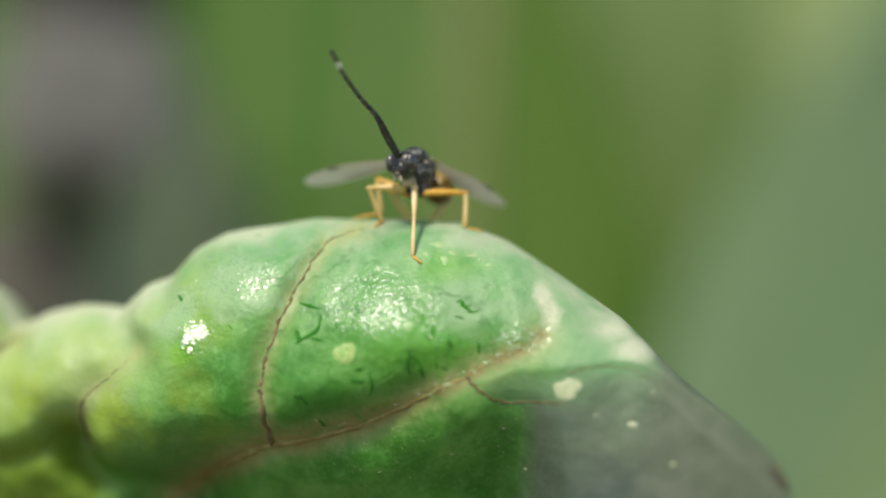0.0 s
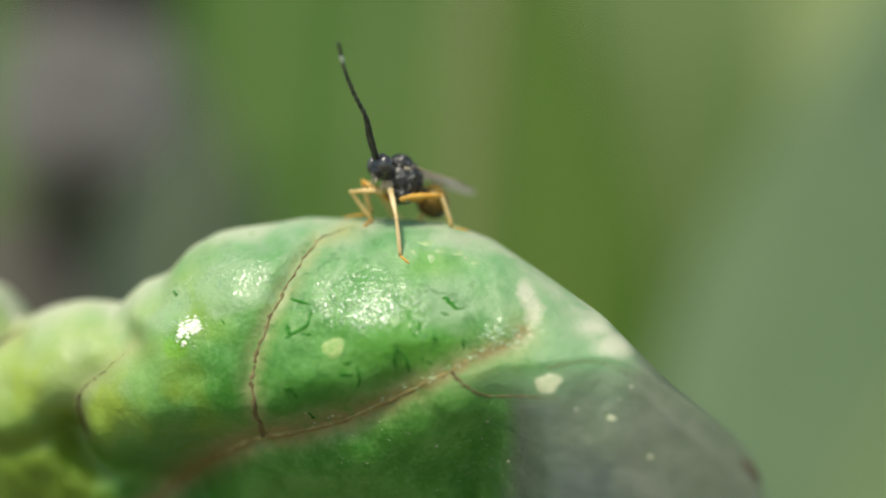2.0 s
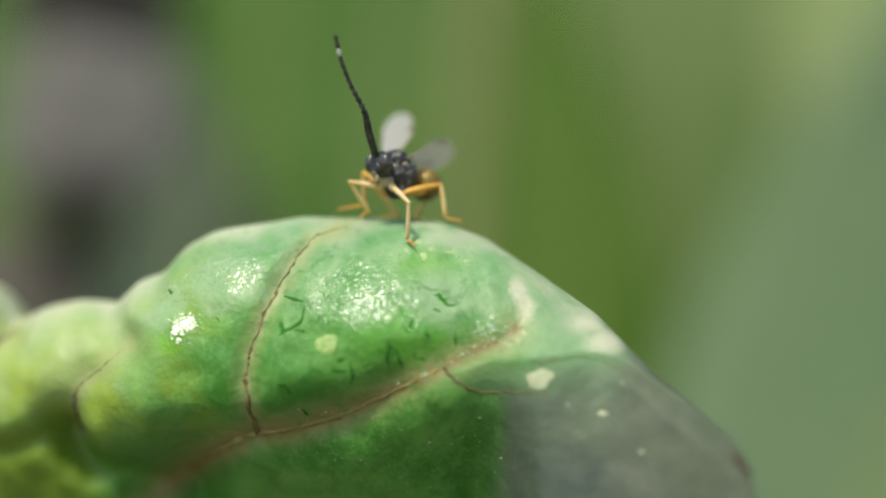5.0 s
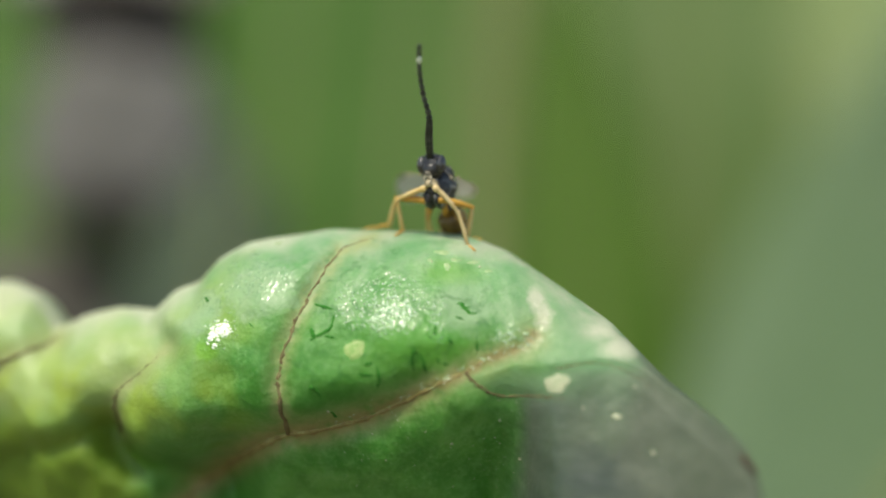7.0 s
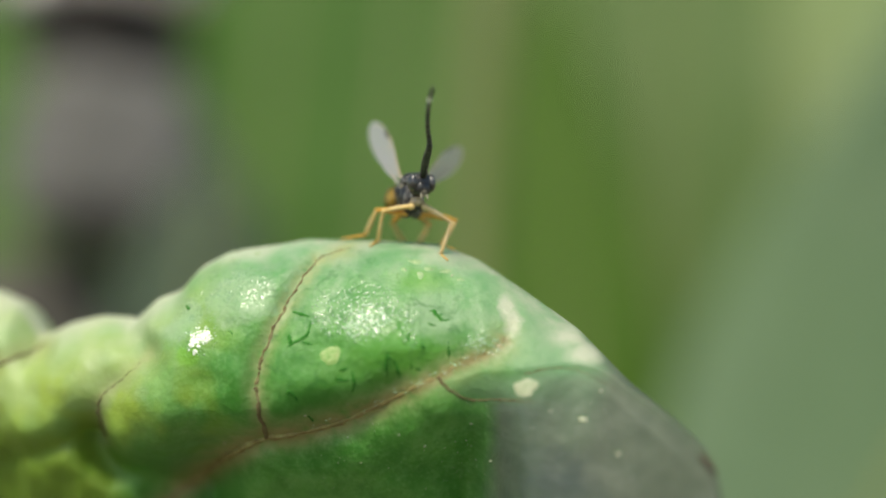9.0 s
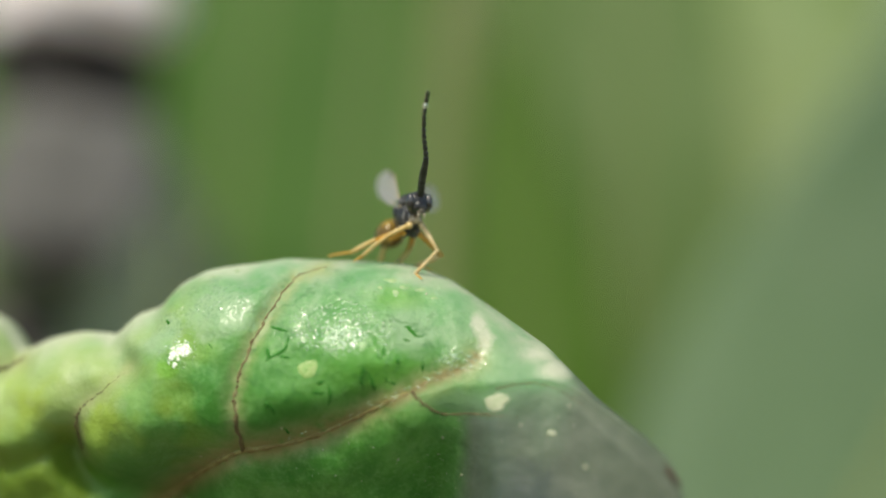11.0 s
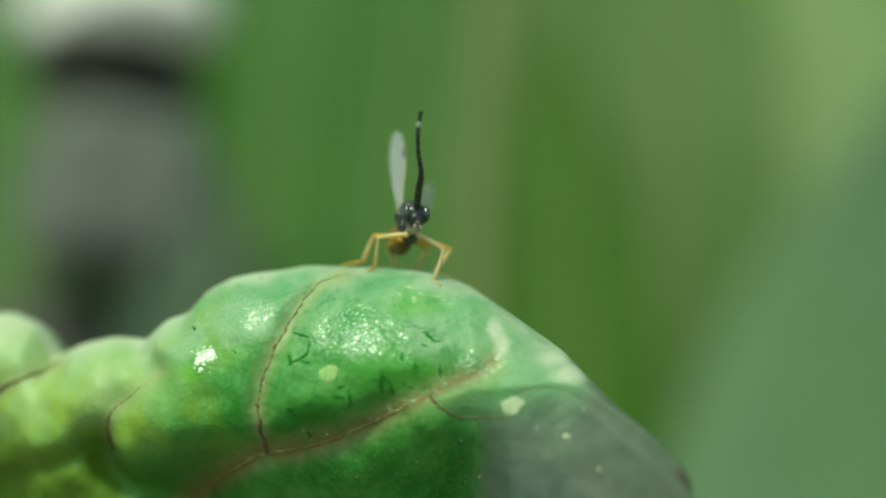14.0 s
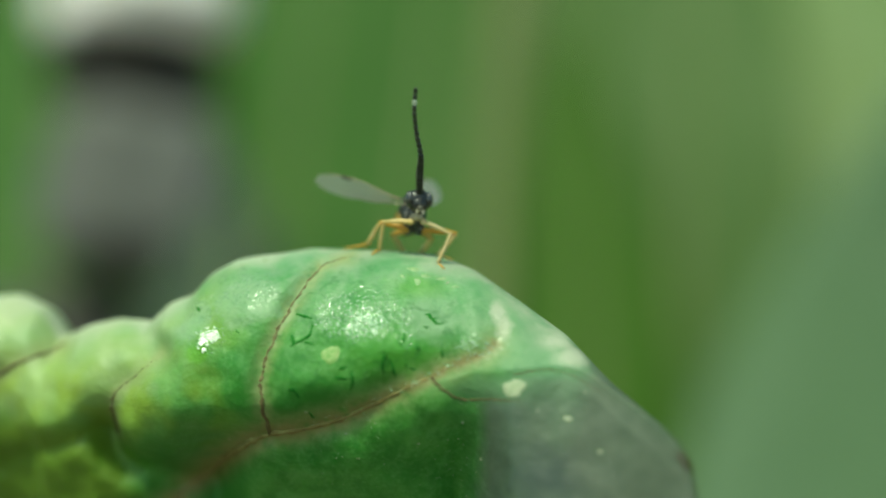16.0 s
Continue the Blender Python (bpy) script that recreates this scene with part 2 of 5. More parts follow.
def wing_material(name, tint, clear):
    m = bpy.data.materials.new(name)
    m.use_nodes = True
    t = m.node_tree
    n, link = t.nodes, t.links.new
    b = n["Principled BSDF"]
    b.inputs["Base Color"].default_value = (*tint, 1)
    b.inputs["Roughness"].default_value = 0.42
    b.inputs["Specular IOR Level"].default_value = 1.0
    b.inputs["Coat Weight"].default_value, b.inputs["Coat Roughness"].default_value = 1.0, 0.4
    tr, cl = n.new("ShaderNodeBsdfTranslucent"), n.new("ShaderNodeBsdfTransparent")
    tr.inputs["Color"].default_value = (*tint, 1)
    m1, m2 = n.new("ShaderNodeMixShader"), n.new("ShaderNodeMixShader")
    m1.inputs["Fac"].default_value, m2.inputs["Fac"].default_value = 0.3, clear
    gl, m0 = n.new("ShaderNodeBsdfGlossy"), n.new("ShaderNodeMixShader")
    gl.inputs["Roughness"].default_value, m0.inputs["Fac"].default_value = 0.5, 0.3
    link(b.outputs[0], m0.inputs[1])
    link(gl.outputs[0], m0.inputs[2])
    link(m0.outputs[0], m1.inputs[1])
    link(tr.outputs[0], m1.inputs[2])
    link(m1.outputs[0], m2.inputs[1])
    link(cl.outputs[0], m2.inputs[2])
    link(m2.outputs[0], n["Material Output"].inputs["Surface"])
    return m


LEAF = leaf_material()
# wet beads: pale bases put part of the sun's glare into the colour
WET = material("wet_film", [(0.16, 0.33, 0.12), (0.36, 0.50, 0.30)], 0.1 * MM, 0.22, 0.006 * MM, 0.03 * MM, coat=1.0, spec=1.0)
WET_GLARE = material("wet_glare", [(0.45, 0.55, 0.36), (0.72, 0.78, 0.62)], 0.1 * MM, 0.2, 0.006 * MM, 0.03 * MM, coat=1.0, spec=1.0)
VEIN = material("leaf_vein", [(0.075, 0.060, 0.026), (0.13, 0.11, 0.048), (0.20, 0.19, 0.09)], 0.4 * MM, 0.75, 0.02 * MM, 0.1 * MM, spec=0.2)
MAIN_VEIN = material("main_vein", [(0.13, 0.11, 0.036), (0.20, 0.17, 0.06), (0.27, 0.28, 0.11)], 0.5 * MM, 0.7, 0.03 * MM, 0.1 * MM, spec=0.25)
SCRATCH = material("leaf_scratch", [(0.016, 0.115, 0.012), (0.036, 0.17, 0.020)], 0.2 * MM, 0.75, spec=0.15)
SCAR = material("leaf_scar", [(0.27, 0.33, 0.19), (0.43, 0.45, 0.30)], 0.3 * MM, 0.6, 0.02 * MM, 0.08 * MM)
SCUFF = material("leaf_scuff", [(0.16, 0.31, 0.11), (0.30, 0.38, 0.19)], 0.22 * MM, 0.55, 0.03 * MM, 0.08 * MM)
SPOT = material("leaf_spot", [(0.12, 0.29, 0.05), (0.32, 0.39, 0.15)], 0.16 * MM, 0.45, 0.02 * MM, 0.08 * MM)
BROWN = material("withered_edge", [(0.028, 0.022, 0.012), (0.09, 0.07, 0.036)], 0.4 * MM, 0.7)
BLACK = material("wasp_black", [(0.006, 0.0055, 0.005), (0.016, 0.015, 0.014), (0.40, 0.39, 0.37)], 0.15 * MM, 0.32, 0.10 * MM, 0.15 * MM, coat=0.35, spec=0.35)
BLACK.node_tree.nodes["Principled BSDF"].inputs["Coat Roughness"].default_value = 0.28
BLACK.node_tree.nodes["Principled BSDF"].inputs["Coat Roughness"].default_value = 0.28
for k, place in enumerate((0.40, 0.57, 0.64)):      # sparse silvery hairs
    [n for n in BLACK.node_tree.nodes if n.type == "VALTORGB"][0].color_ramp.elements[k].position = place
EYE = material("wasp_eye", [(0.012, 0.011, 0.010), (0.03, 0.028, 0.027)], 0.1 * MM, 0.36, 0.003 * MM, 0.02 * MM, coat=0.9, spec=0.3)
EYE.node_tree.nodes["Principled BSDF"].inputs["Coat Roughness"].default_value = 0.17
EYE.node_tree.nodes["Principled BSDF"].inputs["Coat IOR"].default_value = 1.55
HEAD_BLACK = material("wasp_head_black", [(0.007, 0.0065, 0.006), (0.018, 0.017, 0.016), (0.05, 0.048, 0.045)], 0.2 * MM, 0.30, 0.03 * MM, 0.12 * MM, coat=0.3, spec=0.3)
HEAD_BLACK.node_tree.nodes["Principled BSDF"].inputs["Coat Roughness"].default_value = 0.2
FEELER = material("feeler_black", [(0.004, 0.005, 0.004), (0.009, 0.010, 0.008), (0.10, 0.11, 0.09)], 0.16 * MM, 0.30, 0.02 * MM, 0.06 * MM, spec=0.6)
FEELER_TIP = material("feeler_pale", [(0.52, 0.55, 0.46), (0.88, 0.90, 0.82)], 0.12 * MM, 0.35, coat=0.5)
AMBER = material("leg_amber", [(0.55, 0.28, 0.035), (0.66, 0.38, 0.07)], 0.4 * MM, 0.35, through_light=0.2, through_colour=(0.8, 0.45, 0.08))
PALE_LEG = material("leg_pale", [(0.62, 0.43, 0.14), (0.72, 0.56, 0.28)], 0.4 * MM, 0.35, through_light=0.2, through_colour=(0.85, 0.6, 0.2))
HIP = material("wasp_hip", [(0.24, 0.18, 0.09), (0.48, 0.40, 0.26)], 0.2 * MM, 0.4)
CREAM = material("leg_cream", [(0.60, 0.43, 0.18), (0.72, 0.57, 0.32)], 0.4 * MM, 0.35, through_light=0.2, through_colour=(0.85, 0.7, 0.4))
FACE = material("wasp_pale", [(0.16, 0.14, 0.10), (0.48, 0.43, 0.32)], 0.2 * MM, 0.45)
FACE_DULL = material("wasp_face", [(0.07, 0.062, 0.05), (0.26, 0.23, 0.18)], 0.16 * MM, 0.4, 0.03 * MM, 0.08 * MM)
BELLY = material("abdomen_amber", [(0.045, 0.028, 0.006), (0.19, 0.12, 0.018), (0.38, 0.26, 0.04)], 0.9 * MM, 0.25, through_light=0.15, through_colour=(0.7, 0.4, 0.05))
BELLY_TIP = material("abdomen_dark", [(0.015, 0.011, 0.006), (0.07, 0.045, 0.012)], 0.5 * MM, 0.3)
WING = wing_material("wing_film", (0.57, 0.54, 0.52), 0.52)
WING_VEIN = material("wing_vein", [(0.26, 0.19, 0.10), (0.40, 0.32, 0.20)], 0.5 * MM, 0.5)
WING_MARK = material("wing_mark", [(0.03, 0.025, 0.02), (0.06, 0.05, 0.035)], 0.3 * MM, 0.5)
FAR_LEAF = material("far_leaf", [(0.080, 0.150, 0.026), (0.102, 0.180, 0.040)], 0.05, 0.6, 0.0006, 0.006, through_light=0.3, through_colour=(0.08, 0.25, 0.02), spec=0.3)
FAR_DEEP = material("far_leaf_deep", [(0.042, 0.112, 0.011), (0.058, 0.138, 0.017)], 0.05, 0.6, 0.0006, 0.006, through_light=0.3, through_colour=(0.06, 0.24, 0.01), spec=0.25)
FAR_OLIVE = material("far_leaf_olive", [(0.058, 0.126, 0.015), (0.082, 0.158, 0.026)], 0.05, 0.7, 0.0006, 0.006, through_light=0.25, through_colour=(0.09, 0.22, 0.012), spec=0.15)
FAR_MID = material("far_leaf_dull", [(0.056, 0.112, 0.016), (0.078, 0.140, 0.028), (0.104, 0.164, 0.046)], 0.06, 0.6, 0.0006, 0.006, through_light=0.25, through_colour=(0.12, 0.28, 0.06), spec=0.35)
FAR_GREY = material("far_leaf_grey", [(0.100, 0.165, 0.072), (0.120, 0.192, 0.092), (0.152, 0.218, 0.116)], 0.06, 0.5, 0.0006, 0.006, through_light=0.2, through_colour=(0.16, 0.34, 0.12))
FAR_PALE = material("far_leaf_pale", [(0.126, 0.188, 0.052), (0.158, 0.226, 0.074), (0.180, 0.246, 0.108)], 0.07, 0.6, 0.0006, 0.006, through_light=0.25, through_colour=(0.16, 0.32, 0.08), spec=0.35)
FAR_SHADE = material("far_leaf_shade", [(0.042, 0.066, 0.038), (0.056, 0.084, 0.050)], 0.05, 0.6, 0.0006, 0.006, through_light=0.15, through_colour=(0.08, 0.16, 0.06))
FAR_STEM = material("far_stem", [(0.124, 0.155, 0.046), (0.156, 0.182, 0.060)], 0.02, 0.6, 0.0003, 0.002)
STONE = material("grey_stone", [(0.070, 0.066, 0.060), (0.115, 0.110, 0.103), (0.150, 0.145, 0.138)], 0.02, 0.8, 0.0008, 0.003)
STONE_PALE = material("pale_stone", [(0.84, 0.74, 0.73), (0.90, 0.83, 0.82)], 0.02, 0.8, 0.0008, 0.003)
BARK = material("dark_bark", [(0.008, 0.006, 0.005), (0.022, 0.017, 0.014)], 0.012, 0.85, 0.001, 0.003, stretch=(1, 1, 0.3))
STUMP = material("grey_stump", [(0.040, 0.036, 0.028), (0.072, 0.066, 0.052)], 0.012, 0.85, 0.001, 0.003, stretch=(1, 1, 0.3))
# unseen ground, made paler so that it bounces light up under the leaf
SOIL = material("soil", [(0.11, 0.095, 0.06), (0.18, 0.155, 0.10)], 0.05, 0.9, 0.004, 0.02)


# ---- building helpers ----
def part(name, bm, material, parent=None, label="", smooth=True):
    me = bpy.data.meshes.new(name)
    if smooth:
        for f in bm.faces:
            f.smooth = True
    bm.to_mesh(me)
    bm.free()
    me.materials.append(material)
    ob = new(name, me)
    ob.parent = parent
    if label:
        tagged(ob, label)
    return ob


def ball(bm, centre, radii, seg=20, rings=12, turn=None):
    m = Matrix.Translation(Vector(centre) * MM) @ (turn or Matrix()) @ Matrix.Diagonal((*(r * MM for r in radii), 1))
    bmesh.ops.create_uvsphere(bm, u_segments=seg, v_segments=rings, radius=1, matrix=m)


def tube(bm, points, radii, seg=8, squash=1.0):
    """A closed tube along points (Vectors, metres) with a radius at each."""
    rings = []
    for i, p in enumerate(points):
        a, c = points[max(i - 1, 0)], points[min(i + 1, len(points) - 1)]
        way = (c - a).normalized()
        side = way.cross(Vector((0, 0, 1)))
        side = side.normalized() if side.length > 0.05 else Vector((1, 0, 0))
        up = side.cross(way).normalized()
        rings.append([bm.verts.new(p + (side * math.cos(k) + up * math.sin(k) * squash) * radii[i]) for k in (2 * math.pi * j / seg for j in range(seg))])
    for r, s in zip(rings, rings[1:]):
        for j in range(seg):
            bm.faces.new((r[j], r[(j + 1) % seg], s[(j + 1) % seg], s[j]))
    bm.faces.new(rings[0][::-1])
    bm.faces.new(rings[-1])


def smooth_line(points, count):
    """count Vectors along a smooth curve through points."""
    p = [Vector(q) for q in points]
    p = [2 * p[0] - p[1]] + p + [2 * p[-1] - p[-2]]
    out = []
    for i in range(count):
        s = i / (count - 1) * (len(p) - 3)
        k = min(int(s), len(p) - 4)
        u = s - k
        a, b, c, d = p[k:k + 4]
        out.append(0.5 * (2 * b + (c - a) * u + (2 * a - 5 * b + 4 * c - d) * u * u + (3 * b - a - 3 * c + d) * u ** 3))
    return out


def thing(name, label, category, m=None, group=""):
    ob = tagged(new(name), label, category, group)
    if m is not None:
        ob.matrix_world = m
    return ob


# ---- the crinkled leaf: its form in millimetres ----
RIDGE_X = [-19.46, -17.59, -16.22, -15.26, -13.95, -12.68, -11.56, -11.07, -10.13, -9.21, -8.4, -7.39, -6.6, -5.43, -4.28, -2.74, -0.84, 0.68, 2.18, 3.99, 5.72, 7.37, 8.91, 9.65, 9.92, 10.03]
RIDGE_Z = [-1.1, -0.95, -1.5, -2.77, -2.21, -1.94, -1.98, -2.05, -1.21, -0.91, 0.0, 0.54, 0.69, 0.84, 1.05, 1.01, 0.97, 0.86, 0.28, -0.95, -2.2, -3.98, -5.3, -6.05, -6.9, -8.0]
DENSE = np.linspace(-24, 10.04, 1400)


def eased(xs, vs, width):
    """The line through (xs, vs) with its corners rounded over width millimetres."""
    v = np.interp(DENSE, xs, vs)
    k = max(1, int(width / (DENSE[1] - DENSE[0])))
    w = np.hanning(2 * k + 3)[1:-1]
    w /= w.sum()
    return np.convolve(np.pad(v, len(w) // 2, mode="edge"), w, mode="valid")


TOP = eased(RIDGE_X, RIDGE_Z, 0.28)
TOP_Y = eased([-24, -22, -16, -13, -10, -6, -2, 2, 5, 8, 10.5, 12], [6.5, 6, 4.5, 3.2, 2.0, 1.2, 1.0, 0.6, -0.6, -2.9, -5.4, -6.5], 1.5)
BULGE_H = eased([-24, -14, -11, -8, -6, -2, 1, 3.5, 5, 6.6, 8, 12], [3.7, 3.7, 4.4, 5.4, 6.5, 5.8, 4.9, 3.0, 1.7, 0.5, 0.2, 0.2], 0.8)
BULGE_D = eased([-24, -14, -6, 0, 4, 6, 8, 12], [3.5, 3.5, 4.6, 4.4, 3.0, 1.6, 1.0, 0.8], 1.5)


def along(table, x):
    return np.interp(x, DENSE, table)


VEINS = [
    ([(-10.9, -10.4), (-9.7, -9.0), (-8.4, -7.95), (-7.3, -7.2), (-6.3, -6.62), (-5.51, -6.27), (-4.15, -6.02), (-2.45, -5.5), (-1.08, -4.81), (0.1, -4.21), (0.78, -3.89), (1.64, -3.41), (2.68, -2.99), (3.04, -2.66)], 0.15, 0.13, 0.5),
    ([(-5.51, -6.27), (-5.6, -5.09), (-5.67, -4.25), (-5.48, -3.33), (-5.1, -2.24), (-4.71, -1.38), (-4.24, -0.51), (-3.77, 0.2), (-3.17, 0.49), (-2.64, 0.66)], 0.085, 0.26, 0.42),
    ([(0.7, -3.92), (1.12, -4.33), (1.82, -4.7), (2.85, -4.68), (3.87, -4.69), (5.22, -4.84)], 0.06, 0.03, 0.35),
    ([(-12.12, -6.54), (-11.97, -5.38), (-11.62, -4.75), (-10.84, -4.18), (-9.84, -3.33)], 0.085, 0.26, 0.6),
    ([(-20.5, -6.2), (-19.0, -5.4), (-17.13, -4.25), (-15.4, -3.4), (-14.9, -3.05)], 0.115, 0.38, 0.7),
    ([(3.7, -3.75), (4.7, -3.55), (5.5, -3.6), (6.1, -3.85), (6.7, -4.2), (7.2, -4.6)], 0.022, 0.02, 0.25),
]
CREASES = [([(-9.84, -3.33), (-10.7, -2.7), (-11.1, -1.9)], 0.5, 0.6), ([(-14.9, -3.2), (-15.26, -2.6)], 0.4, 0.6), ([(-12.6, -6.4), (-12.3, -7.1), (-11.6, -7.75), (-10.2, -8.35), (-8.6, -8.55)], 1.5, 0.85), ([(-21, -9.4), (-17.5, -8.1), (-14.9, -7.25), (-12.6, -6.4)], 0.3, 0.45)]


BLISTERS = [(-7.9, -2.85, 0.22, 0.5), (-6.6, -0.9, 0.15, 0.9), (-2.1, -1.9, 0.28, 2.0), (2.4, -2.5, 0.10, 0.5), (-8.6, -4.6, 0.08, 1.6), (-3.2, -4.2, 0.10, 1.3), (-13.2, -3.4, 0.3, 1.2), (-8.8, -5.2, 0.6, 1.6)]


def far_from(x, z, line):
    """Distance of (x, z) from a line of points."""
    best = np.full(np.shape(x), 1e9)
    for (ax, az), (bx, bz) in zip(line, line[1:]):
        ux, uz = bx - ax, bz - az
        s = np.clip(((x - ax) * ux + (z - az) * uz) / (ux * ux + uz * uz), 0, 1)
        best = np.minimum(best, np.hypot(x - ax - s * ux, z - az - s * uz))
    return best


def swell(x, z, d):
    """How far the blade is sunk at its veins, and its crinkles."""
    x, z = np.asarray(x, float), np.asarray(z, float)
    out = np.zeros(np.shape(x))
    for line, _, depth, width in VEINS:
        out += depth * np.exp(-(far_from(x, z, line) / width) ** 2)
    for line, depth, width in CREASES:
        out += depth * np.exp(-(far_from(x, z, line) / width) ** 2)
    flatter = 1 - 0.7 * np.clip((x - 1.0) / 1.5, 0, 1)
    for k, (a, b, c, amp) in enumerate(((1.1, 0.7, 0.3, 0.07), (-0.8, 1.5, 1.9, 0.06), (2.3, -1.1, 4.0, 0.035), (1.7, 2.6, 2.2, 0.03), (-3.9, 2.3, 0.7, 0.016), (3.1, 4.4, 5.1, 0.014))):
        out += flatter * amp * np.sin(a * x + b * z + c + 1.3 * np.sin(0.45 * b * x - 0.5 * a * z + k))
    for cx, cz, height, width in BLISTERS:
        out -= height * np.exp(-((x - cx) ** 2 + (z - cz) ** 2) / width ** 2)
    return (out - 0.10) * np.clip(np.asarray(d, float) / 1.2, 0, 1)


UNDERCUT = eased([-24, -13, -11, -8, -5, -1, 0.6, 1.8, 2.6, 3.6, 5, 12], [0.7, 0.75, 1.2, 1.45, 1.2, 0.90, 0.75, 0.8, 0.6, -0.1, -0.25, -0.15], 0.5)
# the trough in which the main vein lies
TROUGH_D = eased([-24, -10, -7, -4, -1, 1.0, 3.0, 12], [0.0, 0.5, 0.8, 0.65, 0.45, 0.25, 0.05, 0.0], 1.0)
STEPS = np.linspace(0, 1, 200)
ROUND = np.sqrt(1 - (1 - STEPS) ** 2)
SLOPING = eased([-24, -9, -5, 12], [0.12, 0.22, 0.42, 0.42], 1.5)
TURNING = eased([-24, -12, -7, -3, 2, 5, 12], [1.8, 1.6, 1.5, 1.3, 0.55, 0.24, 0.2], 1.0)


def front(x, z):
    """Depth of the blade's near face at (x, z), below its ridge."""
    d = np.maximum(along(TOP, x) - z, 0)
    h = along(BULGE_H, x)
    q, k, w = np.minimum(d / h, 1), along(SLOPING, x), along(TURNING, x)
    shape = (1 - k) * np.interp(q, STEPS, ROUND) + k * q
    under = w * np.logaddexp(0, (d - h) / w) - w * np.logaddexp(0, -h / w)
    y = along(TOP_Y, x) - along(BULGE_D, x) * shape + along(UNDERCUT, x) * under
    y = y + along(TROUGH_D, x) * np.exp(-(far_from(x, z, VEINS[0][0]) / 1.0) ** 2)
    return y + swell(x, z, d)


def leaf_top(x, y):
    """Height of the blade under the point (x, y), near the ridge."""
    ty = float(along(TOP_Y, x))
    if y > ty:
        s = min((y - ty) / 5.0, 0.98)
        return float(along(TOP, x)) - 6.0 * (1 - math.sqrt(1 - s * s))
    hi, lo = float(along(TOP, x)), float(along(TOP, x)) - 0.9 * float(along(BULGE_H, x))
    for _ in range(30):
        mid = (hi + lo) / 2
        hi, lo = (mid, lo) if float(front(x, mid)) > y else (hi, mid)
    return hi


def make_leaf():
    leaf = thing("crinkled_leaf", "crinkled green leaf with brown veins, pale scars and greyish tip", "leaf")
    xs = np.concatenate([np.linspace(-23.5, 8.6, 360), np.linspace(8.65, 10.02, 40)])
    rows = []
    low = np.where(xs > 4, -8.05 - 0.36 * (10 - xs), -10.22 - 1.1 * np.minimum(4 - xs, 8))
    top, ty, bh, bd = along(TOP, xs), along(TOP_Y, xs), along(BULGE_H, xs), along(BULGE_D, xs)
    low = np.minimum(low, top - 0.5)
    for s in np.linspace(0.55, 0, 30)[:-1]:                     # the far side, hanging down behind
        a = s * math.pi / 2
        rows.append((xs, ty + 5 * math.sin(a), top - 6 * (1 - math.cos(a))))
    for s in np.linspace(0, 1, 90):                          # over the ridge and down the near side
        a = s * math.pi / 2
        d = np.minimum(bh, top - low) * (1 - math.cos(a))
        rows.append((xs, front(xs, top - d), top - d))
    for s in np.linspace(0, 1, 90)[1:]:
        d0 = np.minimum(bh, top - low)
        z = top - d0 + (low - top + d0) * s
        rows.append((xs, front(xs, z), z))
    v = np.stack([np.stack(r, 1) for r in rows]) * MM
    nr, nc = v.shape[:2]
    faces = [(i * nc + j, (i + 1) * nc + j, (i + 1) * nc + j + 1, i * nc + j + 1) for i in range(nr - 1) for j in range(nc - 1)]
    me = bpy.data.meshes.new("blade")
    me.from_pydata(v.reshape(-1, 3).tolist(), [], faces)
    me.polygons.foreach_set("use_smooth", [True] * len(faces))
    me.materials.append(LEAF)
    flat = v.reshape(-1, 3) / MM
    by_vein = np.zeros(len(flat))
    for line, r, depth, width in VEINS[:2] + VEINS[3:5]:
        by_vein = np.maximum(by_vein, np.exp(-(far_from(flat[:, 0], flat[:, 2], line) / (3.0 * r + 0.10)) ** 2))
    me.attributes.new("by_vein", "FLOAT", "POINT").data.foreach_set("value", by_vein)
    by_main = np.exp(-(far_from(flat[:, 0], flat[:, 2], VEINS[0][0]) / np.interp(flat[:, 0], [-6, -3, 1], [0.42, 0.34, 0.2])) ** 2)
    me.attributes.new("by_main", "FLOAT", "POINT").data.foreach_set("value", by_main)
    below = np.maximum(along(TOP, flat[:, 0]) - flat[:, 2], 0)
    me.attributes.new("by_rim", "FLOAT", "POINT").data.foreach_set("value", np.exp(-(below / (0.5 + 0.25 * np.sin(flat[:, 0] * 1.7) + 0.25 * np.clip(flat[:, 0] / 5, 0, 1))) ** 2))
    blade = new("blade", me)
    blade.parent = leaf
    thick = blade.modifiers.new("thickness", "SOLIDIFY")
    thick.thickness, thick.offset = 0.22 * MM, -1
    for line, r, depth, width in VEINS:
        pts = smooth_line([(x, 0, z) for x, z in line], 60)
        jit = [0.035 * math.sin(0.9 * i) + 0.025 * math.sin(2.3 * i + 1) + 0.012 * math.sin(4.7 * i) for i in range(60)]
        pts = [Vector((p.x + j, float(front(p.x + j, p.z)) + (0.5 if p.x > -9 else 0.66 if p.x > -13.5 else 0.1) * r, p.z)) * MM for p, j in zip(pts, jit)]
        bm = bmesh.new()
        tube(bm, pts, [r * MM * (1.15 - 0.75 * i / 59) * (1 + 0.2 * math.sin(3.7 * i) + 0.22 * math.sin(0.83 * i + 1) * math.sin(1.9 * i)) for i in range(60)], 8)
        part("vein", bm, MAIN_VEIN if r > 0.12 and line[0][0] > -15 else VEIN, leaf, "brown sunken leaf vein")

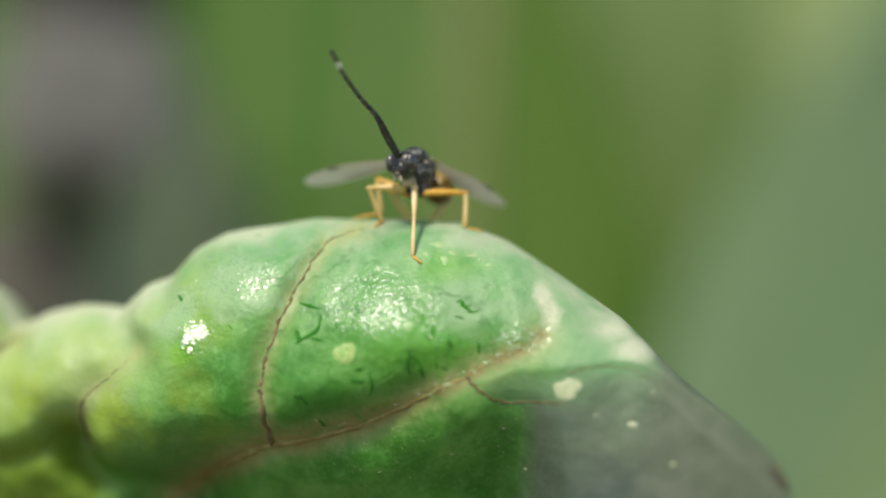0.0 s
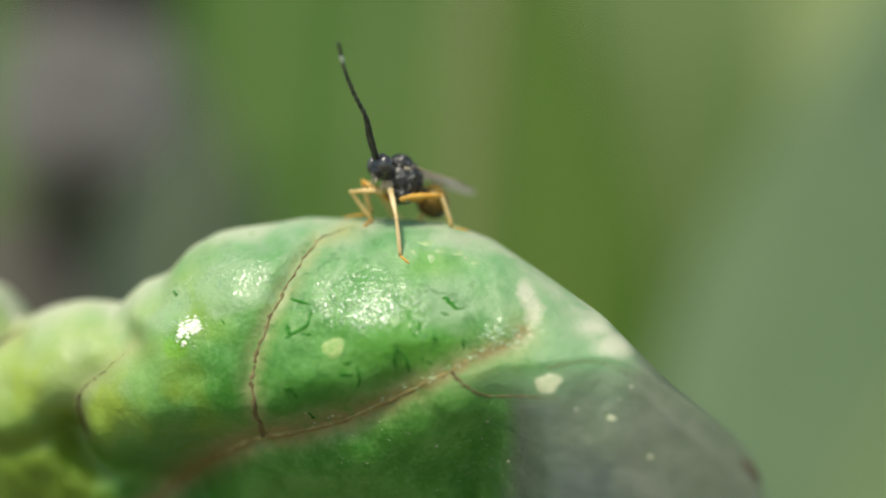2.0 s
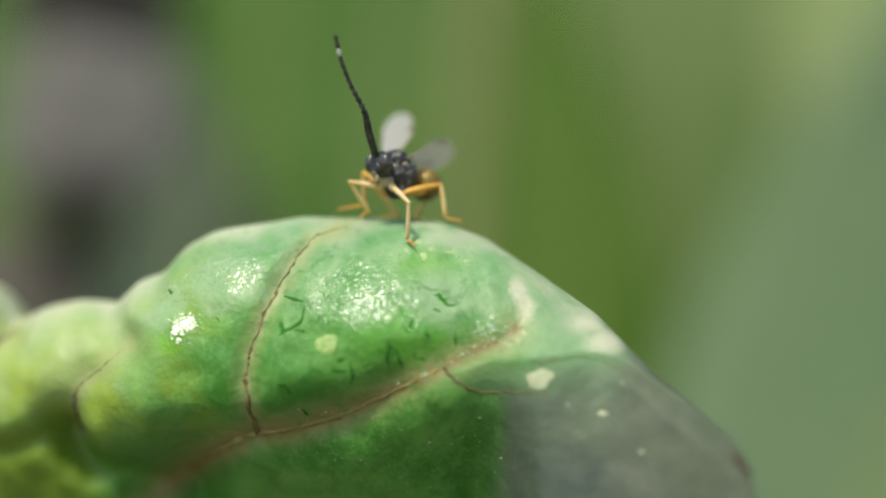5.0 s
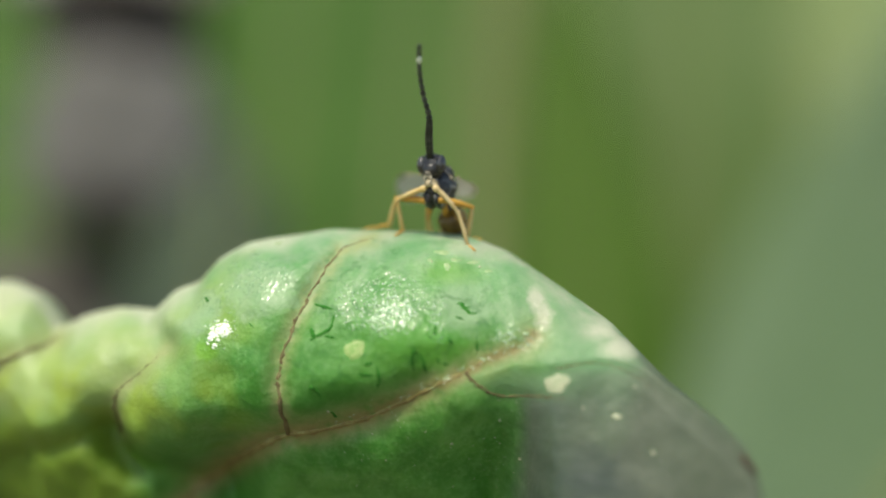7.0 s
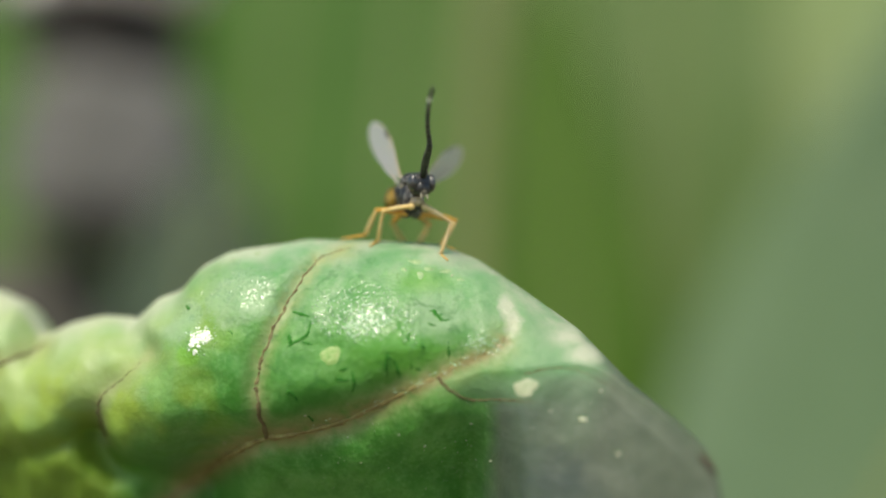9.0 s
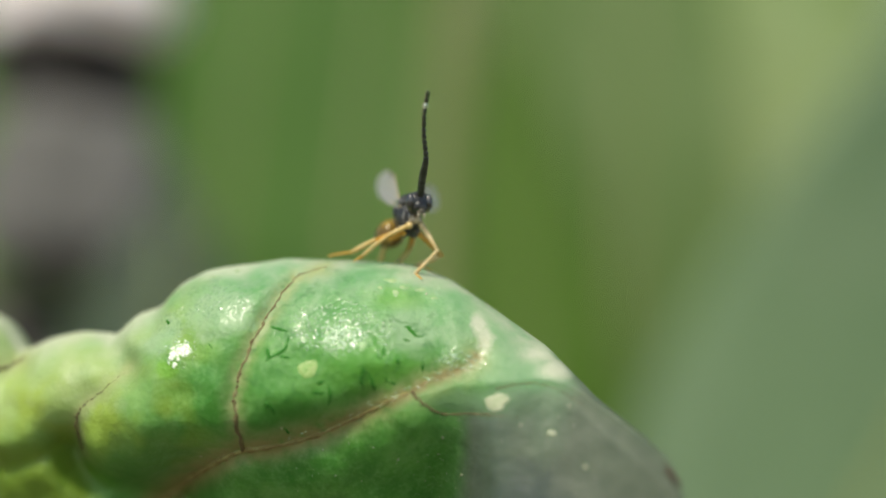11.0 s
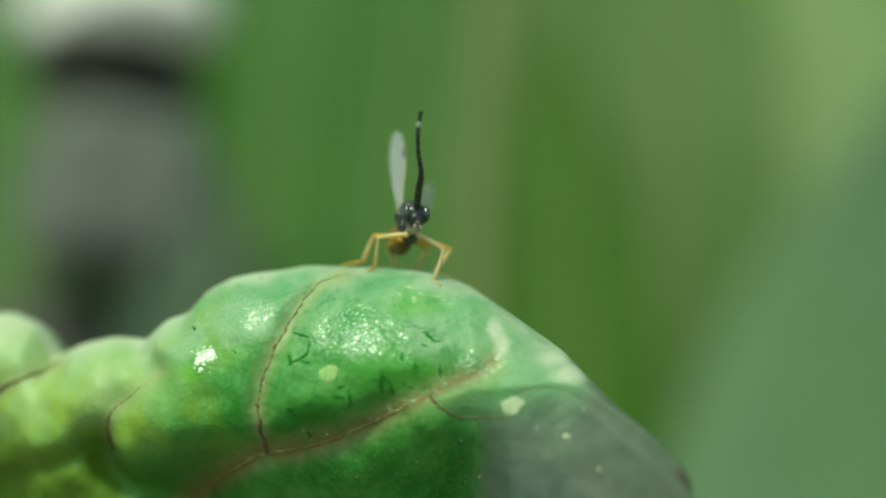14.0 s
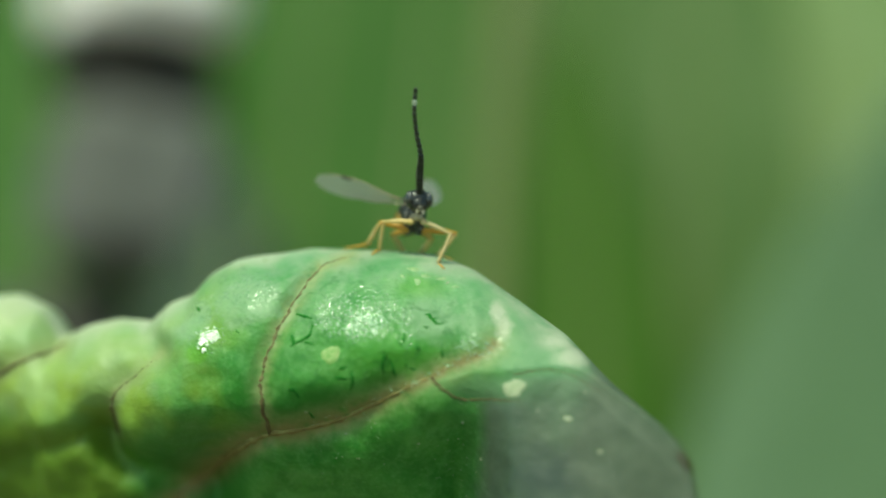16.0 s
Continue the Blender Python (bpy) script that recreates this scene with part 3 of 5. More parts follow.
    def patch(name, x, z, rx, rz, mat, label, lift=0.03, seed=0):
        bm = bmesh.new()
        rng = random.Random(seed)
        ph = [rng.uniform(0, 6.3) for _ in range(3)]
        last = None
        for k in range(6):
            q = k / 5
            ring = []
            for j in range(24):
                a = 2 * math.pi * j / 24
                w = q * (1 + 0.14 * math.sin(2 * a + ph[0]) + 0.10 * math.sin(3 * a + ph[1]) + 0.07 * math.sin(5 * a + ph[2]))
                X, Z = x + rx * w * math.cos(a), z + rz * w * math.sin(a)
                Z = min(Z, float(along(TOP, X)) - 0.03)
                ring.append(bm.verts.new(Vector((X, float(front(X, Z)) - lift * (1 - q ** 4) + 0.02 * q ** 4, Z)) * MM))
            if last:
                for j in range(24):
                    bm.faces.new((last[j], last[(j + 1) % 24], ring[(j + 1) % 24], ring[j]))
            last = ring
        bmesh.ops.remove_doubles(bm, verts=bm.verts, dist=1e-7)
        part(name, bm, mat, leaf, label)

    patch("spot", -3.01, -3.2, 0.38, 0.42, SPOT, "round yellowish blister", 0.02, 1)
    patch("scar", 3.74, -4.22, 0.50, 0.36, SCAR, "pale oval scar", 0.018, 2)
    patch("scar", 5.68, -5.26, 0.16, 0.10, SCAR, "small pale scar", 0.02, 7)
    patch("scar", 6.81, -6.37, 0.07, 0.08, SCAR, "small pale scar", 0.02, 8)
    for k, (x, z, rx, rz) in enumerate([(-0.15, 0.15, 0.30, 0.12), (0.35, -0.12, 0.22, 0.10), (0.05, -0.35, 0.16, 0.16), (0.95, -0.2, 0.26, 0.09), (-0.55, -0.15, 0.12, 0.10), (1.5, -0.5, 0.16, 0.08), (-6.1, 0.45, 0.16, 0.08), (-7.0, 0.2, 0.12, 0.07)]):
        patch("scuff", x, z, rx, rz, SCUFF, "worn tan skin", 0.012, 40 + k)
    for k, (x, z) in enumerate([(-3.97, -5.37), (0.27, -6.43), (2.61, -6.98), (1.18, -0.34), (-7.2, -6.6), (1.9, -5.6), (4.6, -5.0), (6.3, -4.3)]):
        patch("speck", x, z, 0.05, 0.045, SCAR, "tiny pale speck", 0.035, 20 + k)
    bm = bmesh.new()
    for k, (x, z, r) in enumerate([(9.50, -6.42, 0.15), (9.62, -6.60, 0.13), (9.40, -6.28, 0.10), (9.74, -6.72, 0.08)]):
        ball(bm, (x, float(front(x, z)) - 0.02, z), (r, 0.16, r * 0.75), 10, 8, Euler((0.3 * k, 0.7, 0.2 * k)).to_matrix().to_4x4())
    for v in bm.verts:
        v.co += v.co.normalized() * 0.03 * MM * noise.noise(v.co / MM * 6)
    part("withered_edge", bm, BROWN, leaf, "withered brown curl at the edge")
    # dark scratches in the skin
    rng = random.Random(77)
    bm = bmesh.new()
    strokes = [
        ((-4.52, -1.71), (-3.79, -1.89)), ((-3.79, -1.89), (-3.88, -2.49), (-4.40, -2.84), (-4.57, -2.96)), ((-4.54, -2.49), (-4.43, -2.96)), ((-4.14, -2.75), (-3.62, -2.84)),
        ((-0.97, -2.96), (-1.07, -3.45), (-1.00, -3.93)), ((-0.85, -3.19), (-0.68, -3.62), (-0.55, -4.00)), ((-1.11, -3.19), (-0.85, -3.27)),
        ((-2.75, -3.71), (-2.32, -3.62)), ((-2.32, -3.62), (-2.18, -4.05), (-2.23, -4.49)), ((-2.89, -4.00), (-2.32, -4.05)),
        ((-4.45, -4.40), (-4.31, -4.57), (-4.09, -4.87)), ((-4.57, -4.49), (-4.35, -4.49)),
        ((0.28, -1.71), (0.54, -1.63), (0.66, -1.80), (0.88, -1.97), (1.23, -1.94)), ((-0.33, -2.32), (-0.28, -2.75)), ((0.10, -2.75), (0.28, -3.01)), ((1.06, -2.58), (1.11, -3.45)),
        ((-8.55, -1.5), (-8.35, -1.7)),
    ]
    for line in strokes:
        ends = smooth_line([(x, 0, z) for x, z in line], 14)
        fat = rng.uniform(0.05, 0.085)
        bends = [rng.uniform(-0.03, 0.03) for _ in ends]
        pts = [Vector((p.x + q, float(front(p.x + q, p.z)) + 0.68 * fat, p.z)) * MM for p, q in zip(ends, bends)]
        tube(bm, pts, [MM * fat * (0.45 + 0.75 * math.sin(math.pi * (k + 0.5) / 14)) * rng.uniform(0.8, 1.1) for k in range(14)], 6)
    for cx, cz, count, reach in [(-0.42, -2.4, 3, 0.3), (0.5, -2.0, 2, 0.3), (-0.1, -3.4, 2, 0.3), (-3.9, -5.2, 1, 0.3), (-6.9, -2.4, 1, 0.3)]:
        for _ in range(count):
            x, z, a = cx + rng.uniform(-0.4, 0.4) * reach * 1.6, cz + rng.uniform(-0.4, 0.4) * reach * 1.6, rng.uniform(-1.9, -0.5) if rng.random() < 0.6 else rng.uniform(-0.6, 0.6)
            fat = rng.uniform(0.04, 0.07) if rng.random() < 0.6 else 0.03
            pts = []
            for _ in range(9):
                pts.append(Vector((x, float(front(x, z)) + 0.68 * fat, z)) * MM)
                a += rng.uniform(-0.32, 0.32)
                x, z = x + 0.16 * reach * math.cos(a), z + 0.16 * reach * math.sin(a)
            tube(bm, pts, [MM * fat * (0.25 + math.sin(math.pi * (k + 0.5) / 9)) * rng.uniform(0.7, 1.1) for k in range(9)], 6, 0.8)
    tagged(part("scratched_skin", bm, SCRATCH, leaf, "dark green scratches in the leaf skin"), kind="stuff")
    rng = random.Random(78)
    bm = bmesh.new()
    for _ in range(70):
        x, z = (rng.gauss(1.6, 0.6), rng.uniform(-9.0, -6.2)) if rng.random() < 0.3 else (rng.uniform(-3.5, 7.5), rng.uniform(-8.8, -4.6))
        if z < float(along(TOP, x)) - 1.0:
            r = rng.uniform(0.010, 0.03)
            bmesh.ops.create_icosphere(bm, subdivisions=1, radius=1, matrix=Matrix.Translation(Vector((x, float(front(x, z)), z)) * MM) @ Matrix.Diagonal((r * MM * rng.uniform(0.7, 1.5), r * MM * 0.5, r * MM, 1)))
    tagged(part("pale_dust", bm, SCAR, leaf, "scattered tiny pale specks"), kind="stuff")
    # wet film that stands in tiny beads
    def beads(label, x, z, rx, rz, count, sizes, flat, seed, mat=WET):
        rng = random.Random(seed)
        bm = bmesh.new()
        for _ in range(count):
            a, q = rng.uniform(0, 6.283), rng.random() ** 0.6
            X, Z = x + rx * q * math.cos(a), z + rz * q * math.sin(a)
            r = rng.uniform(*sizes) * (1.15 - 0.5 * q)
            m = Matrix.Translation(Vector((X, float(front(X, Z)), Z)) * MM) @ Euler((rng.uniform(-0.7, -0.2), rng.uniform(-0.6, 0.6), rng.uniform(-0.3, 0.3))).to_matrix().to_4x4()
            size = Vector((r * rng.uniform(0.8, 1.5), r * flat, r * rng.uniform(0.7, 1.1))) * MM
            peak = bm.verts.new(m @ Vector((0, -size.y, 0)))
            rings = [[bm.verts.new(m @ Vector((size.x * math.sin(e) * math.cos(k * 0.785), -size.y * math.cos(e), size.z * math.sin(e) * math.sin(k * 0.785)))) for k in range(8)] for e in (0.4, 0.8, 1.2, 1.6)]
            for k in range(8):
                bm.faces.new((peak, rings[0][k], rings[0][(k + 1) % 8]))
                for u, v in zip(rings, rings[1:]):
                    bm.faces.new((u[k], v[k], v[(k + 1) % 8], u[(k + 1) % 8]))
        tagged(part("wet_film", bm, mat, leaf, label), kind="stuff")

    beads("glinting wet film", -2.1, -1.7, 1.75, 1.05, 300, (0.022, 0.06), 0.55, 31)
    beads("wet film, its glints put into a pale colour", -1.9, -1.95, 1.0, 0.6, 110, (0.045, 0.095), 0.5, 36)
    beads("wet blister, its glare put into a pale colour", -7.72, -2.60, 0.40, 0.32, 60, (0.04, 0.10), 0.35, 32, WET_GLARE)
    beads("wet blister, its glare put into a pale colour", -8.02, -2.85, 0.26, 0.40, 34, (0.035, 0.085), 0.35, 37, WET_GLARE)
    beads("glinting wet film", -7.8, -2.6, 0.75, 0.7, 60, (0.02, 0.05), 0.5, 39)
    beads("wet film, its glints put into a pale colour", -1.75, -2.05, 0.8, 0.5, 26, (0.03, 0.08), 0.4, 38, WET_GLARE)
    beads("glinting wet film", -6.6, -0.75, 1.1, 0.7, 50, (0.016, 0.042), 0.5, 33)
    beads("glinting wet film", 2.3, -2.75, 0.8, 0.35, 60, (0.02, 0.055), 0.55, 34)
    beads("glinting wet film", -0.2, -2.0, 0.4, 0.9, 50, (0.02, 0.05), 0.55, 35)
    for k, (x, z) in enumerate([(-3.6, -5.85), (-2.9, -5.6), (-2.1, -5.3), (-1.2, -4.85), (-0.5, -4.45), (0.1, -4.12), (0.7, -3.8), (1.3, -3.5), (1.9, -3.2), (2.5, -2.95)]):
        beads("glints along a vein", x, z, 0.4, 0.16, 9, (0.02, 0.05), 0.6, 50 + k)
    # stalk to the ground
    bm = bmesh.new()
    line = smooth_line([(-10.9, float(front(-10.9, -10.4)) + 0.6, -10.4), (-14, 3, -15), (-22, 9, -30), (-30, 16, -70), (-34, 20, -141)], 40)
    tube(bm, [p * MM for p in line], [MM * (0.5 + 1.6 * i / 39) for i in range(40)], 12)
    part("stalk", bm, FAR_STEM, leaf, "pale green leaf stalk")
    leaf.location = Vector((0, -1.5, 0)) * MM
    for ob in leaf.children:
        ob.location = -leaf.location
    return leaf


# ---- ground and what stands behind, far out of focus ----
GROUND = -0.14


def make_ground():
    bm = bmesh.new()
    n = 60
    grid = [[None] * (n + 1) for _ in range(n + 1)]
    for i in range(n + 1):
        for j in range(n + 1):
            u, v = i / n * 2 - 1, j / n * 2 - 1
            x, y = 40 * u * abs(u) ** 2, 40 * v * abs(v) ** 2
            z = GROUND + (0.006 * noise.noise(Vector((x * 9, y * 9, 0))) if abs(x) < 3 and abs(y) < 3 else 0)
            grid[i][j] = bm.verts.new((x, y, z))
    for i in range(n):
        for j in range(n):
            bm.faces.new((grid[i][j], grid[i + 1][j], grid[i + 1][j + 1], grid[i][j + 1]))
    tagged(part("ground", bm, SOIL), "bare ground out of view, paled to bounce light upward", "ground", kind="structure")


def make_far_leaf(label, base, tip, width, bend, face, mat, rise=0):
    """A broad upright leaf on a stalk. base, tip: metres; face: degrees by which the blade turns about its length; rise: for a leaf that lies across, degrees by which its width rises."""
    ob = thing("broad_leaf", label, "leaf", Matrix.Translation(base), "leaves behind")
    way = Vector(tip) - Vector(base)
    side0 = Vector((math.cos(radians(face)), math.sin(radians(face)), 0)) if not rise else Vector((0, math.cos(radians(rise)), math.sin(radians(rise))))
    out = side0.cross(way.normalized()).normalized()
    bm = bmesh.new()
    N, M = 26, 12
    g = []
    for i in range(N + 1):
        s = i / N
        w = width * 0.5 * max(0.02, math.sin(math.pi * min(1, 0.06 + s * 0.94)) ** 0.55)
        row = []
        for j in range(-M, M + 1):
            q = j / M
            ruffle = 0.006 * width / 0.1 * abs(q) ** 2 * math.sin(9 * s + 2.1 * q + face)
            row.append(bm.verts.new(way * s + side0 * (w * q) + out * (bend * (s * s - abs(q) * 0.35 * s) + ruffle - 0.03 * width * (1 - abs(q)) ** 2)))
        g.append(row)
    for i in range(N):
        for j in range(2 * M):
            bm.faces.new((g[i][j], g[i + 1][j], g[i + 1][j + 1], g[i][j + 1]))
    blade = part("blade", bm, mat, ob)
    blade.modifiers.new("thickness", "SOLIDIFY").thickness = 0.0006
    bm = bmesh.new()
    pts = [way * (k / 10 * 0.95) + out * (bend * (k / 10 * .95) ** 2 - 0.03 * width) for k in range(11)]
    low = Vector((0, 0, GROUND - base[2] - 0.004))
    pts = [low, low * 0.5 + Vector((0.004, 0, 0))] + pts
    tube(bm, pts, [0.004, 0.0037] + [0.0034 - 0.0026 * k / 10 for k in range(11)], 8)
    part("stalk", bm, FAR_STEM, ob)
    return ob


def make_far_things():
    # stem of a taller plant
    ob = thing("plant_stem", "pale olive-green plant stem, far out of focus", "stem")
    bm = bmesh.new()
    line = smooth_line([(-0.006, 0.17, GROUND - 0.004), (-0.0003, 0.168, -0.05), (0.0028, 0.165, 0.0), (0.0056, 0.163, 0.045), (0.0105, 0.16, 0.12), (0.018, 0.16, 0.24)], 40)
    tube(bm, line, [0.0045 - 0.0010 * i / 39 for i in range(40)], 14)
    part("stem", bm, FAR_STEM, ob)
    for i in (4, 38):
        bm = bmesh.new()
        tube(bm, [line[i] + (line[i + 1] - line[i]) * q for q in (-0.6, -0.2, 0.2, 0.6)], [0.0044, 0.0050, 0.0050, 0.0042], 14)
        part("node", bm, FAR_STEM, ob)
    # stones stacked on a stump
    def rock(name, label, centre, radii, mat, seed, turn=0):
        bm = bmesh.new()
        bmesh.ops.create_icosphere(bm, subdivisions=4, radius=1)
        for v in bm.verts:
            k = 1 + 0.16 * noise.noise(v.co * 1.3 + Vector((seed, 0, 0))) + 0.05 * noise.noise(v.co * 4 + Vector((seed, 3, 0)))
            c = Vector([math.copysign(abs(a) ** 0.75, a) for a in v.co])
            v.co = Vector([a * r * k for a, r in zip(c, radii)])
        o = part(name, bm, mat)
        o.matrix_world = pose(*centre, 0, 0, turn)
        return tagged(o, label, name)
    rock("stump", "dark brown weathered tree stump, out of focus", (-0.092, 0.217, -0.071), (0.036, 0.024, 0.080), STUMP, 3)
    rock("stone", "rough grey stone on a stump, out of focus", (-0.070, 0.205, 0.0285), (0.0195, 0.018, 0.0205), STONE, 7, 20)
    bark = thing("bark_piece", "dark layered piece of bark between two stones", "bark", Matrix.Translation((-0.0725, 0.206, 0.0535)))
    for k, (dx, dy, dz, rx, rz) in enumerate([(0, 0, -0.0035, 0.0175, 0.0030), (-0.001, 0.0005, 0.0005, 0.0185, 0.0028), (0.001, -0.0005, 0.0045, 0.0165, 0.0030)]):
        bm = bmesh.new()
        bmesh.ops.create_icosphere(bm, subdivisions=4, radius=1)
        for v in bm.verts:
            w = 1 + 0.14 * noise.noise(v.co * 2.2 + Vector((k * 5, 0, 0)))
            v.co = Vector((dx + math.copysign(abs(v.co.x) ** 0.8, v.co.x) * rx * w, dy + v.co.y * 0.017 * w, dz + math.copysign(abs(v.co.z) ** 0.6, v.co.z) * rz * (0.8 + 0.4 * noise.noise(v.co * 3))))
        part("bark_layer", bm, BARK, bark)
    rock("pale_stone", "pale pinkish-white stone on top, out of focus", (-0.0720, 0.206, 0.0692), (0.0178, 0.022, 0.0112), STONE_PALE, 12, 40)
    fresh, grey = "large fresh green leaf, far out of focus", "large grey-green leaf, far out of focus"
    for args in [
        ("deep green upright leaf, far out of focus", (-0.034, 0.300, -0.12), (-0.008, 0.39, 0.20), 0.062, 0.01, 2, FAR_DEEP),
        ("deep green upright leaf, far out of focus", (-0.080, 0.330, -0.12), (-0.056, 0.42, 0.20), 0.085, 0.01, -12, FAR_DEEP),
        ("dull olive-green leaf, far out of focus", (0.044, 0.315, -0.12), (0.030, 0.375, 0.105), 0.058, 0.012, 14, FAR_OLIVE),
        (fresh, (0.060, 0.345, -0.12), (0.085, 0.425, 0.20), 0.085, 0.015, -6, FAR_MID),
        (fresh, (-0.150, 0.31, -0.12), (-0.155, 0.43, 0.18), 0.12, 0.02, 0, FAR_DEEP),
        (grey, (0.092, 0.300, -0.12), (0.288, 0.362, 0.20), 0.18, 0.012, 4, FAR_GREY),
        ("small grey-green leaf beside a stone, out of focus", (-0.053, 0.178, -0.10), (-0.046, 0.186, 0.026), 0.040, 0.004, 4, FAR_SHADE),
        (fresh, (-0.050, 0.26, -0.12), (-0.038, 0.30, 0.022), 0.062, 0.006, 0, FAR_DEEP),
        ("pale green leaf, far out of focus", (0.135, 0.34, -0.12), (0.150, 0.54, 0.24), 0.22, 0.02, -4, FAR_PALE),
        (fresh, (-0.095, 0.40, -0.12), (-0.09, 0.52, 0.24), 0.19, 0.02, -6, FAR_LEAF),
        (fresh, (0.035, 0.41, -0.12), (0.03, 0.53, 0.24), 0.19, 0.02, 6, FAR_LEAF),
        (fresh, (-0.25, 0.39, -0.12), (-0.26, 0.51, 0.24), 0.19, 0.02, 6, FAR_LEAF),
        (grey, (0.27, 0.38, -0.12), (0.28, 0.50, 0.24), 0.19, 0.02, 6, FAR_GREY),
    ]:
        make_far_leaf(*args)
    # the thicket behind everything
    rng = random.Random(5)
    bm = bmesh.new()
    for _ in range(2600):
        x, z = rng.uniform(-0.9, 0.9), GROUND + rng.random() ** 1.2 * 0.75
        y = 0.56 + 0.25 * rng.random() + 0.2 * abs(x)
        s = rng.uniform(0.03, 0.06)
        m = Matrix.Translation((x, y, z)) @ Euler((rng.uniform(-0.2, 1.2), rng.uniform(-0.8, 0.8), rng.uniform(-1, 1))).to_matrix().to_4x4()
        pts = [(0, -1, 0), (0.5, -0.45, 0.1), (0.55, 0.1, 0.12), (0.3, 0.6, 0.05), (0, 1, -0.1), (-0.3, 0.6, 0.05), (-0.55, 0.1, 0.12), (-0.5, -0.45, 0.1)]
        mid = bm.verts.new(m @ Vector((0, 0, 0)))
        vs = [bm.verts.new(m @ (Vector(p) * s)) for p in pts]
        for k in range(8):
            bm.faces.new((mid, vs[k], vs[(k + 1) % 8]))
    tagged(part("thicket", bm, FAR_LEAF), "dense green garden foliage, blurred in the distance", "foliage", kind="stuff")


# ---- the wasp: its parts in its own space, head towards -y ----
HEAD_AT = Vector((0, -0.90, 0.20)) * MM
WAIST = Vector((0, 0.98, -0.10)) * MM
FEELER_LENGTH, WING_LENGTH = 4.5, 3.85
# hips: right front, middle, hind, then left
HIPS = [Vector(v) * MM for v in ((-0.22, -0.46, -0.54), (-0.30, -0.02, -0.68), (-0.28, 0.38, -0.56), (0.22, -0.46, -0.50), (0.30, -0.02, -0.66), (0.28, 0.38, -0.54))]
THIGH = [1.15, 1.18, 1.3, 1.2, 1.4, 1.3]
SHIN = [1.2, 1.15, 1.5, 1.25, 1.15, 1.5]
FOOT = [0.40, 0.92, 0.7, 0.40, 0.55, 0.7]
WING_ROOTS = {"right": Vector((-0.42, -0.10, 0.46)) * MM, "left": Vector((0.42, -0.10, 0.46)) * MM}


def make_wasp():
    w = thing("wasp", "tiny black wasp with amber legs and clear wings on leaf", "wasp")
    parts = {}
    # thorax with its humped back and side plates
    bm = bmesh.new()
    ball(bm, (0, 0.02, 0.04), (0.50, 0.60, 0.70), 28, 18)
    ball(bm, (0, -0.18, 0.50), (0.46, 0.42, 0.37), 20, 14)
    ball(bm, (0, 0.24, 0.50), (0.31, 0.26, 0.23), 20, 12)
    ball(bm, (0, 0.46, 0.08), (0.40, 0.36, 0.48), 20, 14)
    ball(bm, (-0.20, 0.10, -0.46), (0.23, 0.40, 0.34), 16, 10)
    ball(bm, (0.20, 0.10, -0.46), (0.23, 0.40, 0.34), 16, 10)
    ball(bm, (0, -0.58, 0.10), (0.30, 0.22, 0.32), 16, 10)
    for sx in (-1, 1):
        ball(bm, (sx * 0.34, 0.16, 0.26), (0.22, 0.28, 0.28), 14, 10)
    part("thorax", bm, BLACK, w, "shiny black thorax")
    for sx in (-1, 1):
        bm = bmesh.new()
        ball(bm, (sx * 0.40, -0.14, 0.34), (0.09, 0.13, 0.08), 12, 8)
        part("wing_base", bm, FACE, w, "pale wing base")
    bm = bmesh.new()
    ball(bm, (0, -0.55, -0.34), (0.22, 0.16, 0.20), 14, 10)
    part("throat", bm, HIP, w, "pale brown underside")
    for sx in (-1, 1):
        bm = bmesh.new()
        tube(bm, [Vector(p) * MM for p in ((sx * 0.10, -0.40, -0.16), (sx * 0.13, -0.47, -0.30), (sx * 0.17, -0.49, -0.42), (sx * 0.22, -0.46, -0.50))], [MM * r for r in (0.10, 0.13, 0.12, 0.08)], 10)
        part("hip", bm, HIP, w, "pale brown front hip")
    # abdomen on a thin waist
    bm = bmesh.new()
    tube(bm, [Vector(p) * MM for p in ((0, 0.78, -0.04), (0, 0.92, -0.07), (0, 1.05, -0.11))], [0.12 * MM, 0.10 * MM, 0.16 * MM], 10)
    part("waist", bm, BELLY_TIP, w)
    bm = bmesh.new()
    line = smooth_line([(0, 0.98, -0.10), (0, 1.15, -0.12), (0, 1.38, -0.14), (0, 1.60, -0.17), (0, 1.74, -0.19)], 16)
    tube(bm, [p * MM for p in line], [MM * r for r in (0.12, 0.24, 0.34, 0.41, 0.46, 0.49, 0.51, 0.52, 0.53, 0.525, 0.52, 0.51, 0.50, 0.49, 0.475, 0.46)], 20, 1.08)
    belly = part("abdomen", bm, BELLY, w, "amber abdomen")
    bm = bmesh.new()
    line = smooth_line([(0, 1.73, -0.189), (0, 1.92, -0.22), (0, 2.08, -0.25), (0, 2.22, -0.28)], 12)
    tube(bm, [p * MM for p in line], [MM * r for r in (0.465, 0.455, 0.44, 0.415, 0.39, 0.355, 0.315, 0.27, 0.22, 0.16, 0.10, 0.03)], 20, 1.08)
    parts["abdomen"] = belly
    part("abdomen_tip", bm, BELLY_TIP, belly, "dark abdomen tip")
    # head
    bm = bmesh.new()
    ball(bm, (0, 0, -0.02), (0.52, 0.30, 0.45), 28, 18)
    ball(bm, (0, -0.12, -0.18), (0.32, 0.24, 0.30), 18, 12)
    ball(bm, (0, -0.05, 0.30), (0.20, 0.16, 0.12), 14, 10)
    head = part("head", bm, HEAD_BLACK, w, "shiny black head")
    head.location = HEAD_AT
